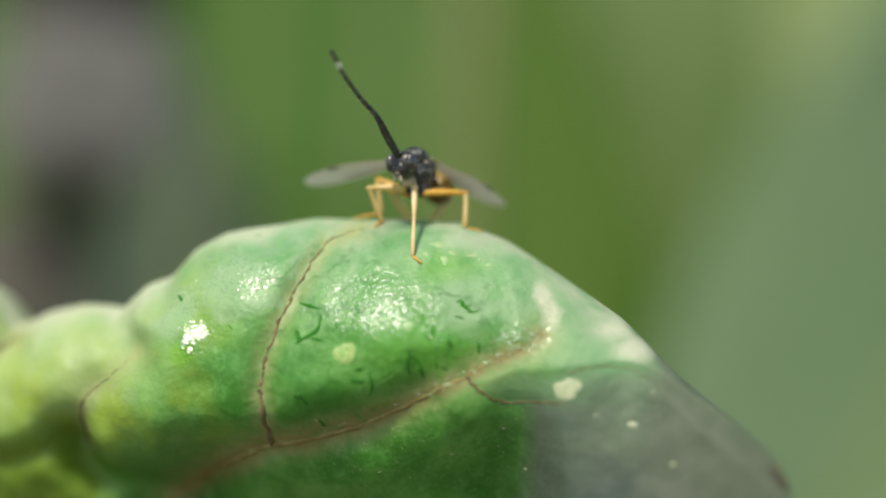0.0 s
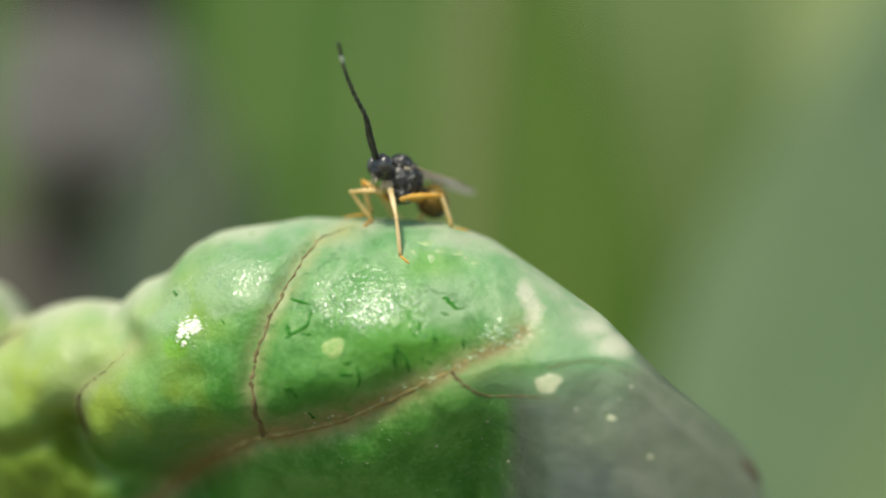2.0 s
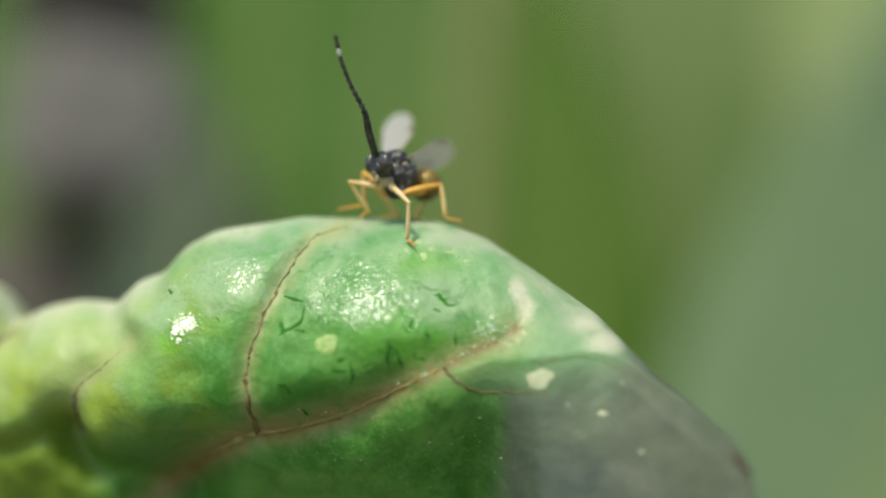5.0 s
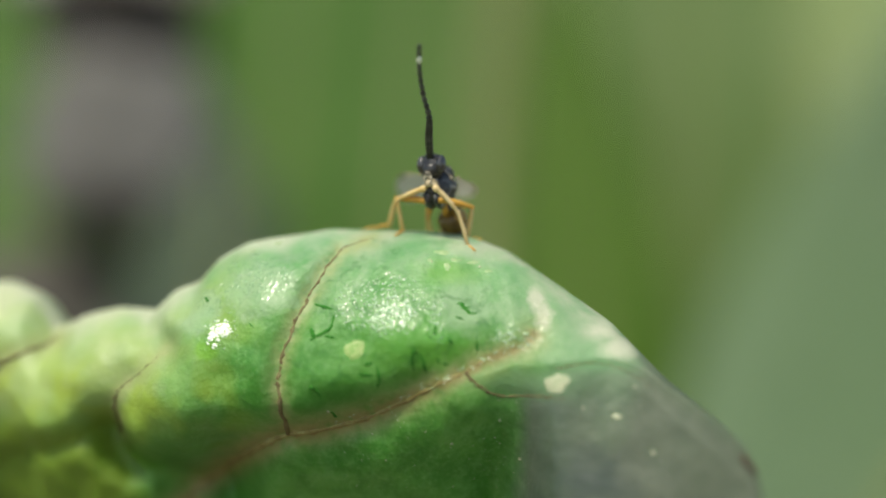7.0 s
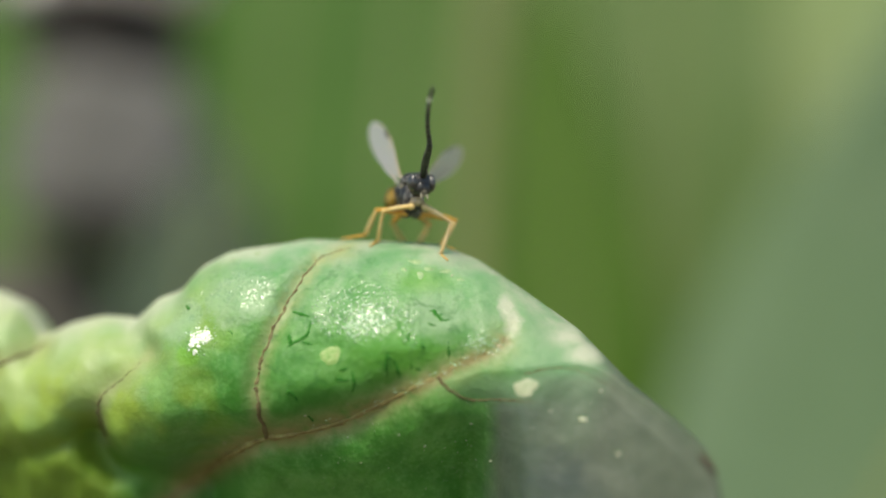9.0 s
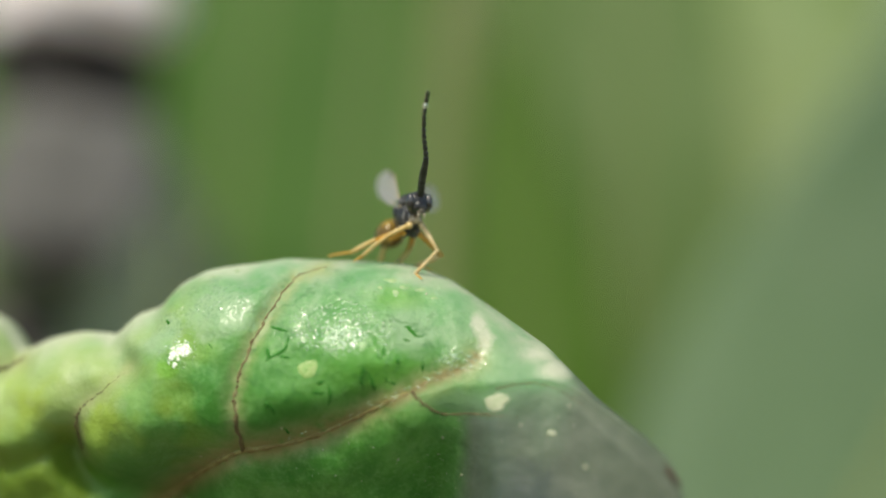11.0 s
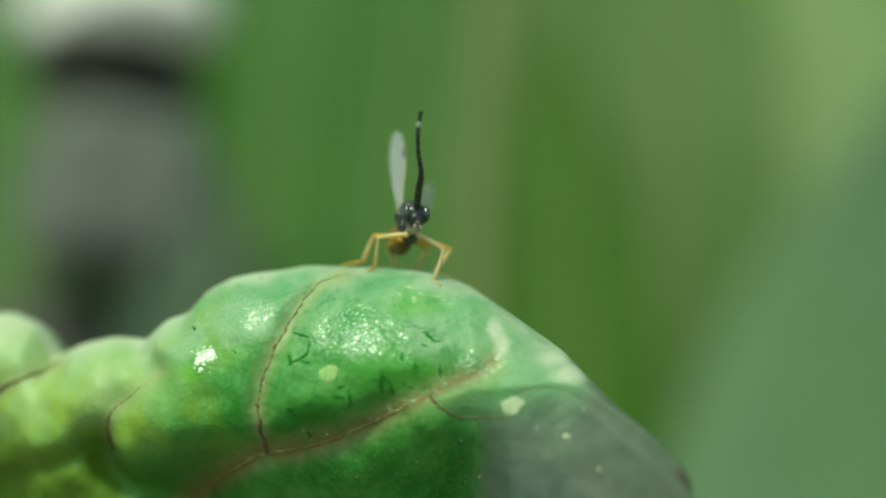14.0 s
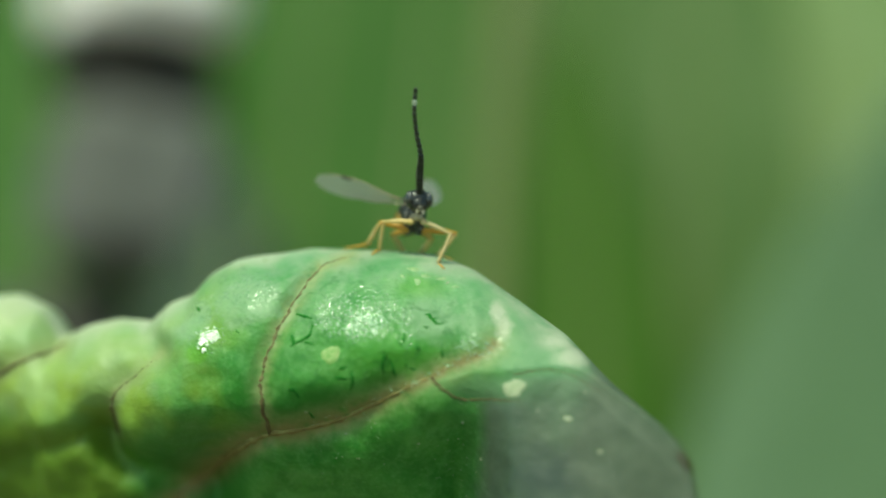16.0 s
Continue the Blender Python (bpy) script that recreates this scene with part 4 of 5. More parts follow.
    for sx in (-1, 1):
        bm = bmesh.new()
        ball(bm, (sx * 0.38, -0.07, 0.02), (0.175, 0.235, 0.32), 22, 16)
        part("eye", bm, EYE, head, "glossy dark compound eye")
    bm = bmesh.new()
    ball(bm, (0, -0.235, -0.28), (0.17, 0.11, 0.17), 18, 12)
    part("face", bm, FACE_DULL, head, "pale greyish lower face")
    for sx in (-1, 1):
        bm = bmesh.new()
        ball(bm, (sx * 0.13, -0.26, 0.33), (0.055, 0.05, 0.05), 12, 8)
        part("simple_eye", bm, EYE, head, "tiny glossy simple eye")
    bm = bmesh.new()
    ball(bm, (0, -0.20, -0.44), (0.11, 0.09, 0.09), 14, 10)
    for sx in (-1, 1):
        tube(bm, [Vector(p) * MM for p in ((sx * 0.10, -0.24, -0.40), (sx * 0.14, -0.28, -0.55), (sx * 0.10, -0.26, -0.70))], [0.036 * MM, 0.032 * MM, 0.022 * MM], 6)
    part("mouthparts", bm, FACE, head, "pale mouthparts")
    # feelers: stout base, then a chain of beads, pale near the end
    for sx, key in ((-1, "right"), (1, "left")):
        bm = bmesh.new()
        f = part("feeler", bmesh_beads(sx, 0, 16), FEELER, head, "long black segmented feeler")
        part("feeler_band", bmesh_beads(sx, 16, 17), FEELER_TIP, f, "pale feeler segments")
        part("feeler_end", bmesh_beads(sx, 17, 19), FEELER, f)
        bm.free()
        f.location = Vector((sx * 0.05, -0.20, 0.20)) * MM
        parts["feeler_" + key] = f
    # legs
    for k, hip in enumerate(HIPS):
        a, b = THIGH[k], SHIN[k]
        bm = bmesh.new()
        ball(bm, (0.06, 0, 0), (0.16, 0.12, 0.13), 12, 8)
        tube(bm, [Vector((a * s, 0, 0.03 * math.sin(math.pi * s))) * MM for s in (0, 0.1, 0.25, 0.45, 0.65, 0.85, 1.0)], [MM * r * (1 if k % 3 else 0.82) for r in (0.08, 0.105, 0.12, 0.12, 0.105, 0.085, 0.07)], 10)
        ball(bm, (a, 0, 0), (0.085, 0.08, 0.08), 10, 8)
        leg = part("leg", bm, AMBER if k % 3 else (CREAM if k else PALE_LEG), w, "amber leg")
        bm = bmesh.new()
        tube(bm, [Vector((b * s, 0, 0.02 * math.sin(math.pi * s))) * MM for s in (0, 0.12, 0.35, 0.6, 0.85, 1.0)], [MM * r * (1 if k % 3 else 0.84) for r in (0.062, 0.076, 0.084, 0.086, 0.086, 0.07)], 9)
        tube(bm, [Vector(p) * MM for p in ((b * 0.96, 0, -0.03), (b * 1.06, 0.03, -0.09))], [0.016 * MM, 0.006 * MM], 5)
        shin = part("shin", bm, CREAM if k == 3 else PALE_LEG, leg, "pale amber shin")
        bm = bmesh.new()
        c = FOOT[k] / 5
        for i in range(5):
            tube(bm, [Vector((c * i - 0.01, 0, 0)) * MM, Vector((c * (i + 0.5), 0, 0.004)) * MM, Vector((c * (i + 1), 0, 0)) * MM], [MM * (0.048 - 0.004 * i), MM * (0.055 - 0.004 * i), MM * (0.044 - 0.004 * i)], 7)
        for sy in (-1, 1):
            tube(bm, [Vector((c * 5 - 0.01, 0, 0)) * MM, Vector((c * 5 + 0.04, sy * 0.03, -0.01)) * MM, Vector((c * 5 + 0.06, sy * 0.05, -0.04)) * MM], [0.02 * MM, 0.014 * MM, 0.004 * MM], 5)
        foot = part("foot", bm, AMBER, leg, "thin segmented foot")
        parts["leg%d" % k] = (leg, shin, foot)
    # wings: span along +x, the leading edge towards +y
    for key in ("right", "left"):
        flip = 1 if key == "left" else -1
        fore = part("forewing", wing_film(WING_LENGTH, 1.16, 0), WING, w, "clear smoky wing with brown veins")
        L = WING_LENGTH
        for pts, r in (
            ([(0, 0.16), (0.2 * L, 0.26), (0.4 * L, 0.46), (0.58 * L, 0.53), (0.75 * L, 0.46), (0.93 * L, 0.12)], 0.022),
            ([(0.03 * L, 0.12), (0.3 * L, 0.14), (0.48 * L, 0.24), (0.57 * L, 0.48)], 0.018),
            ([(0.30 * L, -0.05), (0.42 * L, -0.28), (0.70 * L, -0.38)], 0.013),
            ([(0.50 * L, -0.03), (0.62 * L, -0.12), (0.9 * L, -0.16)], 0.012),
            ([(0.03 * L, -0.02), (0.2 * L, -0.22), (0.42 * L, -0.40)], 0.013),
        ):
            bm = bmesh.new()
            tube(bm, [p * MM for p in smooth_line([(x, y, 0.006) for x, y in pts], 18)], [r * MM * (1.1 - 0.6 * i / 17) for i in range(18)], 6)
            part("wing_vein", bm, WING_VEIN, fore)
        bm = bmesh.new()
        ball(bm, (0.64 * L, 0.45, 0), (0.26, 0.10, 0.026), 14, 8)
        part("wing_mark", bm, WING_MARK, fore, "dark wing mark")
        hind = part("hindwing", wing_film(WING_LENGTH * 0.66, 0.48, -0.36), WING, w, "clear small hind wing")
        bm = bmesh.new()
        tube(bm, [p * MM for p in smooth_line([(0, -0.25, 0.004), (0.3 * L, -0.20, 0.004), (0.62 * L, -0.32, 0.004)], 12)], [0.016 * MM] * 12, 6)
        part("wing_vein", bm, WING_VEIN, hind)
        parts["wing_" + key] = (fore, hind)
    return w, head, parts


def bmesh_beads(sx, first, last):
    """Segments first..last of a feeler that rises along +z with a slight elbow at two fifths."""
    bm = bmesh.new()
    n, L = 19, FEELER_LENGTH
    line = smooth_line([(0, 0, 0), (sx * 0.015 + 0.03, 0, 0.2 * L), (-sx * 0.02 + 0.10, 0, 0.38 * L), (-sx * 0.03 - 0.03, 0, 0.58 * L), (-sx * 0.025 - 0.08, 0, 0.80 * L), (-sx * 0.02, 0, L)], 6 * n + 1)
    smooth, beaded = (0.92, 0.98, 1.02, 1.04, 1.02, 0.98), (0.55, 0.90, 1.10, 1.15, 1.08, 0.86)
    pts = line[6 * first:6 * last + 1]
    radii = [(0.082 if 6 * first + i < 40 else 0.082 - 0.0027 * ((6 * first + i) / 6 - 6.6)) * (beaded if 6 * first + i > 42 else smooth)[i % 6] * MM for i in range(len(pts))]
    tube(bm, [p * MM for p in pts], radii, 8)
    return bm


def wing_film(length, width, shift):
    """A thin wing: narrow at its root, broad and rounded towards its end."""
    bm = bmesh.new()
    N, M = 26, 8
    faces = []
    for side in (0.004, -0.004):
        g = []
        for i in range(N + 1):
            s = i / N
            open_ = min(1, s / 0.6)
            half = width * 0.5 * (0.13 + 0.87 * open_ * open_ * (3 - 2 * open_)) * math.sqrt(max(0.0025, 1 - max(0, (s - 0.62) / 0.38) ** 2))
            mid = shift * s ** 0.5 * 0.9 if shift else 0.16 - 0.30 * s
            g.append([bm.verts.new(Vector((length * s, mid + half * (j / M * 2 - 1), side + 0.05 * math.sin(3 * s) * (j / M - 0.5) + 0.012 * math.sin(j * 1.9 + 4 * s))) * MM) for j in range(M + 1)])
        faces.append(g)
    up, dn = faces
    for i in range(N):
        for j in range(M):
            bm.faces.new((up[i][j], up[i + 1][j], up[i + 1][j + 1], up[i][j + 1]))
            bm.faces.new((dn[i][j], dn[i][j + 1], dn[i + 1][j + 1], dn[i + 1][j]))
    bmesh.ops.recalc_face_normals(bm, faces=bm.faces)
    return bm


# ---- how the wasp moves ----
# seconds; place of the head in millimetres; turn and rise of the body in degrees
BODY_A = [
    (0, -1.31, -0.60, 2.76, 32.00, 5.00),
    (0.5, -1.68, -0.60, 2.75, 48.00, 18.00),
    (1, -1.44, -0.60, 2.75, 38.00, 12.00),
    (1.5, -1.61, -0.60, 2.70, 48.00, 16.00),
    (2, -1.65, -0.60, 2.71, 55.00, 16.00),
    (2.5, -1.89, -0.60, 2.81, 58.00, 17.00),
    (3, -1.71, -0.60, 2.70, 58.00, 17.00),
    (3.5, -1.81, -0.60, 2.65, 62.00, 17.00),
    (4, -2.08, -0.60, 2.96, 62.00, 8.00),
    (4.2, -2.05, -0.60, 3.00, 62.00, 8.00),
]
BODY_B = [
    (6.3, -0.49, -0.60, 2.38, 8.00, 12.00),
    (6.4, -0.78, -0.60, 2.56, 5.00, 5.00),
    (6.5, -1.01, -0.60, 2.27, 0.00, 0.00),
    (6.6, -0.89, -0.60, 2.07, 0.00, 0.00),
    (6.7, -0.68, -0.60, 2.00, 2.00, 0.00),
    (6.8, -0.24, -0.60, 2.29, 15.00, 15.00),
    (6.9, -0.23, -0.60, 2.74, 28.00, 35.00),
    (7, -0.52, -0.60, 3.25, 28.00, 45.00),
    (7.1, 0.05, -0.60, 3.09, 15.00, 45.00),
    (7.3, -0.13, -0.60, 3.16, 8.00, 40.00),
    (7.5, 0.04, -0.60, 3.18, 5.00, 38.00),
    (7.9, -0.54, -0.60, 2.83, 0.00, 25.00),
    (8, -0.37, -0.60, 2.76, 0.00, 25.00),
    (8.2, -0.37, -0.60, 3.11, -8.00, 20.00),
    (8.5, -0.34, -0.60, 2.86, 0.00, 22.00),
]
BODY_B1 = [
    (9, 0.01, -0.60, 3.03, -28.00, 15.00),
    (9.2, -0.27, -0.60, 3.32, -15.00, 25.00),
    (9.7, 0.12, -0.60, 2.90, -25.00, 17.00),
]
BODY_C = [
    (10.6, 0.56, -0.60, 2.93, -25.00, 17.00),
    (11.3, 0.94, -0.60, 3.27, -30.00, 20.00),
    (11.5, 0.14, -0.60, 3.00, -38.00, 15.00),
    (12, -0.15, -0.60, 2.46, -15.00, 10.00),
    (12.5, -0.31, -0.60, 2.86, -3.00, 28.00),
    (12.8, 0.00, -0.60, 2.74, -20.00, 18.00),
    (13, -0.18, -0.60, 2.96, -12.00, 22.00),
    (13.2, -0.25, -0.60, 2.94, -8.00, 35.00),
    (13.5, -0.34, -0.60, 2.95, -2.00, 38.00),
    (14, 0.01, -0.60, 2.97, -18.00, 3.00),
    (14.5, -0.45, -0.60, 3.20, -3.00, 42.00),
    (15, -0.18, -0.60, 2.92, -4.00, 24.00),
    (15.2, -0.80, -0.60, 3.00, 0.00, 24.00),
    (15.5, -0.24, -0.60, 2.57, -12.00, 30.00),
    (16, -0.04, -0.60, 2.87, -16.00, 20.00),
]
BODY = BODY_A + BODY_B + BODY_B1 + BODY_C
# seconds; rise of the abdomen over the level and its swing to the wasp's right, in degrees
BELLY_RISE = [
    (0, -20, 10), (0.5, -30, 14), (0.8, -24, 12), (1, 15, 0), (1.2, 5, 25), (1.4, -10, 22), (1.6, -32, 16), (2, -28, 12), (2.4, -20, 4), (3.4, -22, 4), (3.6, -45, 0), (3.7, -60, 5), (3.85, -5, 5), (4, 42, 0), (4.2, 35, 0),
    (5.2, 5, 10), (6.3, -8, 28), (6.5, -5, 25), (6.7, -5, 8), (6.9, -35, 0), (7.1, -40, -8), (7.35, -30, -10), (7.55, 12, 0), (7.9, 30, 0), (8.2, 40, 0), (8.35, 15, 0), (8.5, -22, 0), (8.65, 15, 0), (8.8, 40, -5), (9, 40, -14), (9.2, 38, -5),
    (10.2, 15, 10), (11.2, -15, 22), (11.3, -15, 25), (11.4, 10, 5), (11.5, 40, -28), (11.8, 15, -5), (12, 15, 0), (12.2, 40, 0), (13, 40, 0), (13.1, 15, 15), (13.2, -15, 28), (13.3, -38, 15), (13.4, -55, 5), (13.6, -68, 0),
    (13.9, -35, 0), (14.2, -62, 0), (14.5, -65, 0), (14.65, -15, 0), (14.8, 40, 0), (15.4, 40, 5), (15.5, -18, 34), (15.6, -22, 26), (15.7, 30, 5), (16, 40, 0),
]
# seconds; where the feelers' ends show beside and above their roots, in millimetres
FEELERS_A = [
    (0, -1.95, 3.02),
    (0.5, -1.12, 3.31),
    (1, -2.24, 3.28),
    (1.5, -2.19, 3.64),
    (2, -1.05, 3.44),
    (2.5, -1.35, 3.25),
    (3, -1.75, 3.25),
    (3.5, -1.61, 3.70),
    (4, -1.12, 3.85),
    (4.2, -1.42, 3.74),
]
FEELERS_B = [
    (6.3, -1.30, 2.20),
    (6.4, -1.51, 0.30),
    (6.5, -1.07, -1.42),
    (6.6, -1.05, -1.22),
    (6.7, -1.11, 1.52),
    (6.8, -1.52, 2.73),
    (6.9, -0.91, 3.55),
    (7, -0.29, 3.50),
    (7.1, -0.20, 3.98),
    (7.5, 0.28, 3.70),
    (7.9, -0.31, 3.83),
    (8, -0.07, 4.18),
    (8.5, -0.46, 3.75),
    (9, 0.41, 2.68),
    (9.2, 0.00, 3.48),
]
FEELERS_C = [
    (11.3, 0.22, 3.45),
    (11.5, 0.45, 3.06),
    (12, 0.75, 3.45),
    (12.5, 0.09, 3.59),
    (13, -0.50, 3.69),
    (13.5, -0.10, 3.46),
    (14, 0.20, 3.25),
    (14.5, 0.01, 3.05),
    (15, 0.30, 3.52),
    (15.2, -0.67, 3.59),
    (15.5, -0.46, 3.57),
    (16, -0.11, 3.60),
]
FEELERS = FEELERS_A + FEELERS_B + FEELERS_C
# seconds; where a wing's end shows beside and above its root, in millimetres; roll of the blade in degrees
WING_RIGHT_A = [
    (0, -3.57, -0.65, 25),
    (0.1, -3.50, -0.30, 20),
    (0.2, 0.74, 1.75, 60),
    (0.3, 0.50, 1.70, 65),
    (0.4, 0.90, 1.60, 75),
    (0.5, 1.52, 2.55, 85),
    (0.6, -2.80, -0.50, 20),
    (0.7, -2.90, -0.30, 20),
    (0.8, -2.20, 2.20, 70),
    (0.9, 0.00, 0.90, 50),
    (1, 1.31, 2.52, 55),
    (1.1, 0.30, 1.50, 55),
    (1.2, 0.40, 1.20, 55),
    (1.3, 0.20, 0.60, 50),
    (1.4, -0.20, 0.60, 40),
    (1.5, -1.14, 1.27, 30),
    (1.6, -1.50, 1.60, 30),
    (1.7, 0.50, 2.00, 60),
    (1.8, 1.20, 1.90, 80),
    (1.9, 2.00, 1.90, 80),
    (2, 2.01, -0.44, 15),
    (2.1, 1.35, -0.58, 15),
]
WING_RIGHT_B = [
    (2.2, 1.06, 0.71, 30),
    (2.3, 0.87, 1.65, 60),
    (2.4, 1.36, 2.43, 70),
    (2.5, 2.51, 2.99, 85),
    (2.6, 1.17, -0.39, 60),
    (2.7, 1.37, -0.59, 60),
    (2.8, 0.20, 0.69, 60),
    (2.9, 1.26, 2.36, 80),
    (3, 1.45, 3.48, 58),
    (3.1, 2.17, 2.96, 85),
    (3.2, 2.76, 1.38, 80),
    (3.3, 1.97, -0.10, 60),
    (3.4, 1.77, -0.79, 50),
    (3.5, 2.16, 1.60, 28),
    (3.6, 2.50, 1.70, 60),
    (3.7, 2.60, 1.80, 75),
    (3.8, 2.20, 1.60, 75),
    (3.9, 1.90, 1.80, 80),
    (4, 2.09, 2.41, 80),
    (4.1, 2.35, 2.40, 75),
    (4.2, 1.90, -0.90, 50),
    (4.6, 1.55, -0.39, 30),
]
WING_RIGHT_C = [
    (5, 0.39, 2.15, 70),
    (5.4, -1.18, 0.79, 40),
    (5.8, -2.18, -0.40, 40),
    (6.3, -2.20, -0.90, 60),
    (6.4, -2.21, -1.00, 60),
    (6.5, -2.70, -0.25, 15),
    (6.6, -1.41, 0.40, 40),
    (6.7, -1.21, 0.51, 30),
    (6.8, 0.10, 1.82, 60),
    (6.9, -1.22, -0.41, 60),
    (7, -1.51, -0.21, 60),
    (7.1, -1.80, -0.90, 75),
    (7.2, -2.50, -1.40, 75),
    (7.3, -3.50, -1.60, 75),
    (7.4, -3.50, -1.60, 75),
    (7.5, -3.82, -1.18, 75),
    (7.6, -3.60, -1.50, 75),
    (7.7, -3.70, -1.00, 80),
    (7.8, -3.50, -1.60, 40),
    (7.9, -3.70, -1.00, 45),
    (8, -3.27, 0.18, 22),
    (8.1, -0.40, 0.80, 50),
]
WING_RIGHT_D = [
    (8.2, -0.70, 1.00, 50),
    (8.3, -0.50, 2.20, 60),
    (8.4, -3.70, -0.70, 40),
    (8.5, -4.29, -0.80, 46),
    (8.6, -3.40, 0.20, 20),
    (8.7, -1.20, 0.40, 50),
    (8.8, -0.60, 1.30, 60),
    (8.9, -0.60, 2.30, 60),
    (9, -1.29, 2.68, 45),
    (9.1, -1.10, 2.20, 50),
    (9.2, -1.00, 2.60, 55),
    (9.7, -3.18, 0.42, 30),
    (10.1, -0.43, 2.13, 60),
    (10.5, -3.42, 0.21, 30),
    (10.9, -0.86, 1.72, 50),
    (11.3, -1.29, 1.29, 55),
    (11.4, -0.60, 1.40, 40),
    (11.5, -0.78, 2.49, 15),
    (11.6, -0.60, 2.70, 15),
    (11.7, -0.80, 0.30, 40),
    (11.8, -3.20, 0.80, 40),
    (11.9, -3.70, 0.70, 45),
]
WING_RIGHT_E = [
    (12, -2.98, 1.26, 35),
    (12.1, -0.90, 0.90, 50),
    (12.2, -1.20, 1.60, 50),
    (12.3, -1.10, 3.00, 60),
    (12.4, -0.70, 2.50, 60),
    (12.5, -3.68, 1.31, 28),
    (12.6, -3.70, 0.20, 22),
    (12.7, -1.30, 2.10, 60),
    (12.8, -0.90, 2.40, 70),
    (12.9, -1.10, 2.70, 60),
    (13, -4.41, -0.07, 22),
    (13.1, -3.70, 0.40, 22),
    (13.2, -3.08, 1.65, 30),
    (13.3, -0.90, 2.00, 55),
    (13.4, 0.40, 2.80, 50),
    (13.5, -2.28, 1.56, 15),
    (13.6, -1.60, 0.30, 20),
    (13.7, -1.60, 0.90, 25),
    (13.8, -1.20, 2.20, 40),
    (13.9, -1.00, 2.10, 30),
    (14, -0.25, 3.50, 36),
    (14.1, -1.70, 1.60, 25),
]
WING_RIGHT_F = [
    (14.2, -1.30, 1.70, 25),
    (14.3, -1.10, 1.30, 25),
    (14.4, -0.70, 2.80, 50),
    (14.5, -0.66, 3.31, 38),
    (14.6, -0.30, 0.80, 40),
    (14.7, -1.30, 1.40, 25),
    (14.8, -1.40, 1.40, 25),
    (14.9, -2.80, 1.40, 30),
    (15, -4.14, 1.03, 75),
    (15.1, -3.50, 0.80, 40),
    (15.2, -3.10, 1.20, 50),
    (15.3, -3.00, 2.20, 60),
    (15.4, -2.10, 2.00, 55),
    (15.5, -3.10, 2.04, 60),
    (15.6, -1.90, 2.00, 45),
    (15.7, -1.10, 1.70, 55),
    (15.8, -0.40, 2.60, 55),
    (15.9, -0.40, 3.10, 55),
    (16, -4.11, 1.17, 38),
]
WING_RIGHT = WING_RIGHT_A + WING_RIGHT_B + WING_RIGHT_C + WING_RIGHT_D + WING_RIGHT_E + WING_RIGHT_F
WING_LEFT_A = [
    (0, 2.70, -1.46, 25),
    (0.1, 2.70, -0.90, 25),
    (0.2, 1.90, -0.60, 25),
    (0.3, 2.00, -0.30, 20),
    (0.4, 2.20, 1.00, 20),
    (0.5, 2.26, 0.41, 20),
    (0.6, 2.30, -1.20, 20),
    (0.7, 2.40, -1.50, 20),
    (0.8, 1.80, -0.50, 25),
    (0.9, 0.90, 1.80, 15),
    (1, 1.25, 2.47, 12),
    (1.1, 1.20, 1.90, 12),
    (1.2, 1.70, 1.50, 15),
    (1.3, 1.50, 1.20, 15),
    (1.4, 1.70, 1.20, 15),
    (1.5, 2.28, -0.02, 15),
    (1.6, 2.50, -0.10, 15),
    (1.7, 2.60, -0.10, 15),
    (1.8, 1.60, 0.40, 25),
    (1.9, 1.30, -0.40, 25),
    (2, 2.28, -0.80, 15),
    (2.3, 1.16, 0.19, 25),
]
WING_LEFT_B = [
    (2.5, 2.49, 0.92, 55),
    (2.7, 1.96, -0.59, 50),
    (3, 2.22, 0.29, 55),
    (3.3, 1.87, -0.39, 50),
    (3.5, 2.21, -0.82, 70),
    (3.6, 2.40, -0.60, 70),
    (3.7, 2.70, -0.30, 70),
    (3.8, 2.80, -0.40, 70),
    (3.9, 2.80, -0.40, 65),
    (4, 2.78, -0.57, 65),
    (4.1, 2.10, -1.20, 60),
    (4.2, 2.00, -1.40, 60),
    (4.7, 1.74, -0.19, 30),
    (5.2, 1.18, 1.18, 50),
    (5.8, 1.19, -0.40, 40),
    (6.3, 0.60, -0.60, 50),
    (6.5, 1.03, -0.44, 50),
    (6.6, 0.81, -0.30, 50),
    (7, 0.51, -0.44, 50),
    (7.5, 0.47, -0.62, 50),
    (7.6, 0.60, -0.80, 50),
    (7.7, 2.00, -2.40, 50),
]
WING_LEFT_C = [
    (7.8, 3.20, -2.10, 45),
    (7.9, 3.60, -1.30, 45),
    (8, 3.22, -0.26, 25),
    (8.1, 1.20, 1.20, 50),
    (8.2, 0.60, 1.70, 50),
    (8.3, 1.00, 1.70, 45),
    (8.4, 3.70, -1.00, 30),
    (8.5, 3.58, -1.48, 46),
    (8.6, 3.70, -0.30, 15),
    (8.7, 1.00, 0.00, 50),
    (8.8, 0.30, 1.70, 50),
    (8.9, 0.40, 1.50, 40),
    (9, 1.57, 1.75, 38),
    (9.1, 3.40, -0.30, 15),
    (9.2, 3.50, -0.50, 20),
    (9.7, 2.97, -0.42, 30),
    (10.1, 0.43, 1.92, 60),
    (10.5, 2.78, -0.64, 30),
    (10.9, 0.64, 1.07, 50),
    (11.3, 0.65, 0.65, 50),
    (11.5, 0.04, 1.85, 12),
    (11.6, 0.20, 1.70, 15),
]
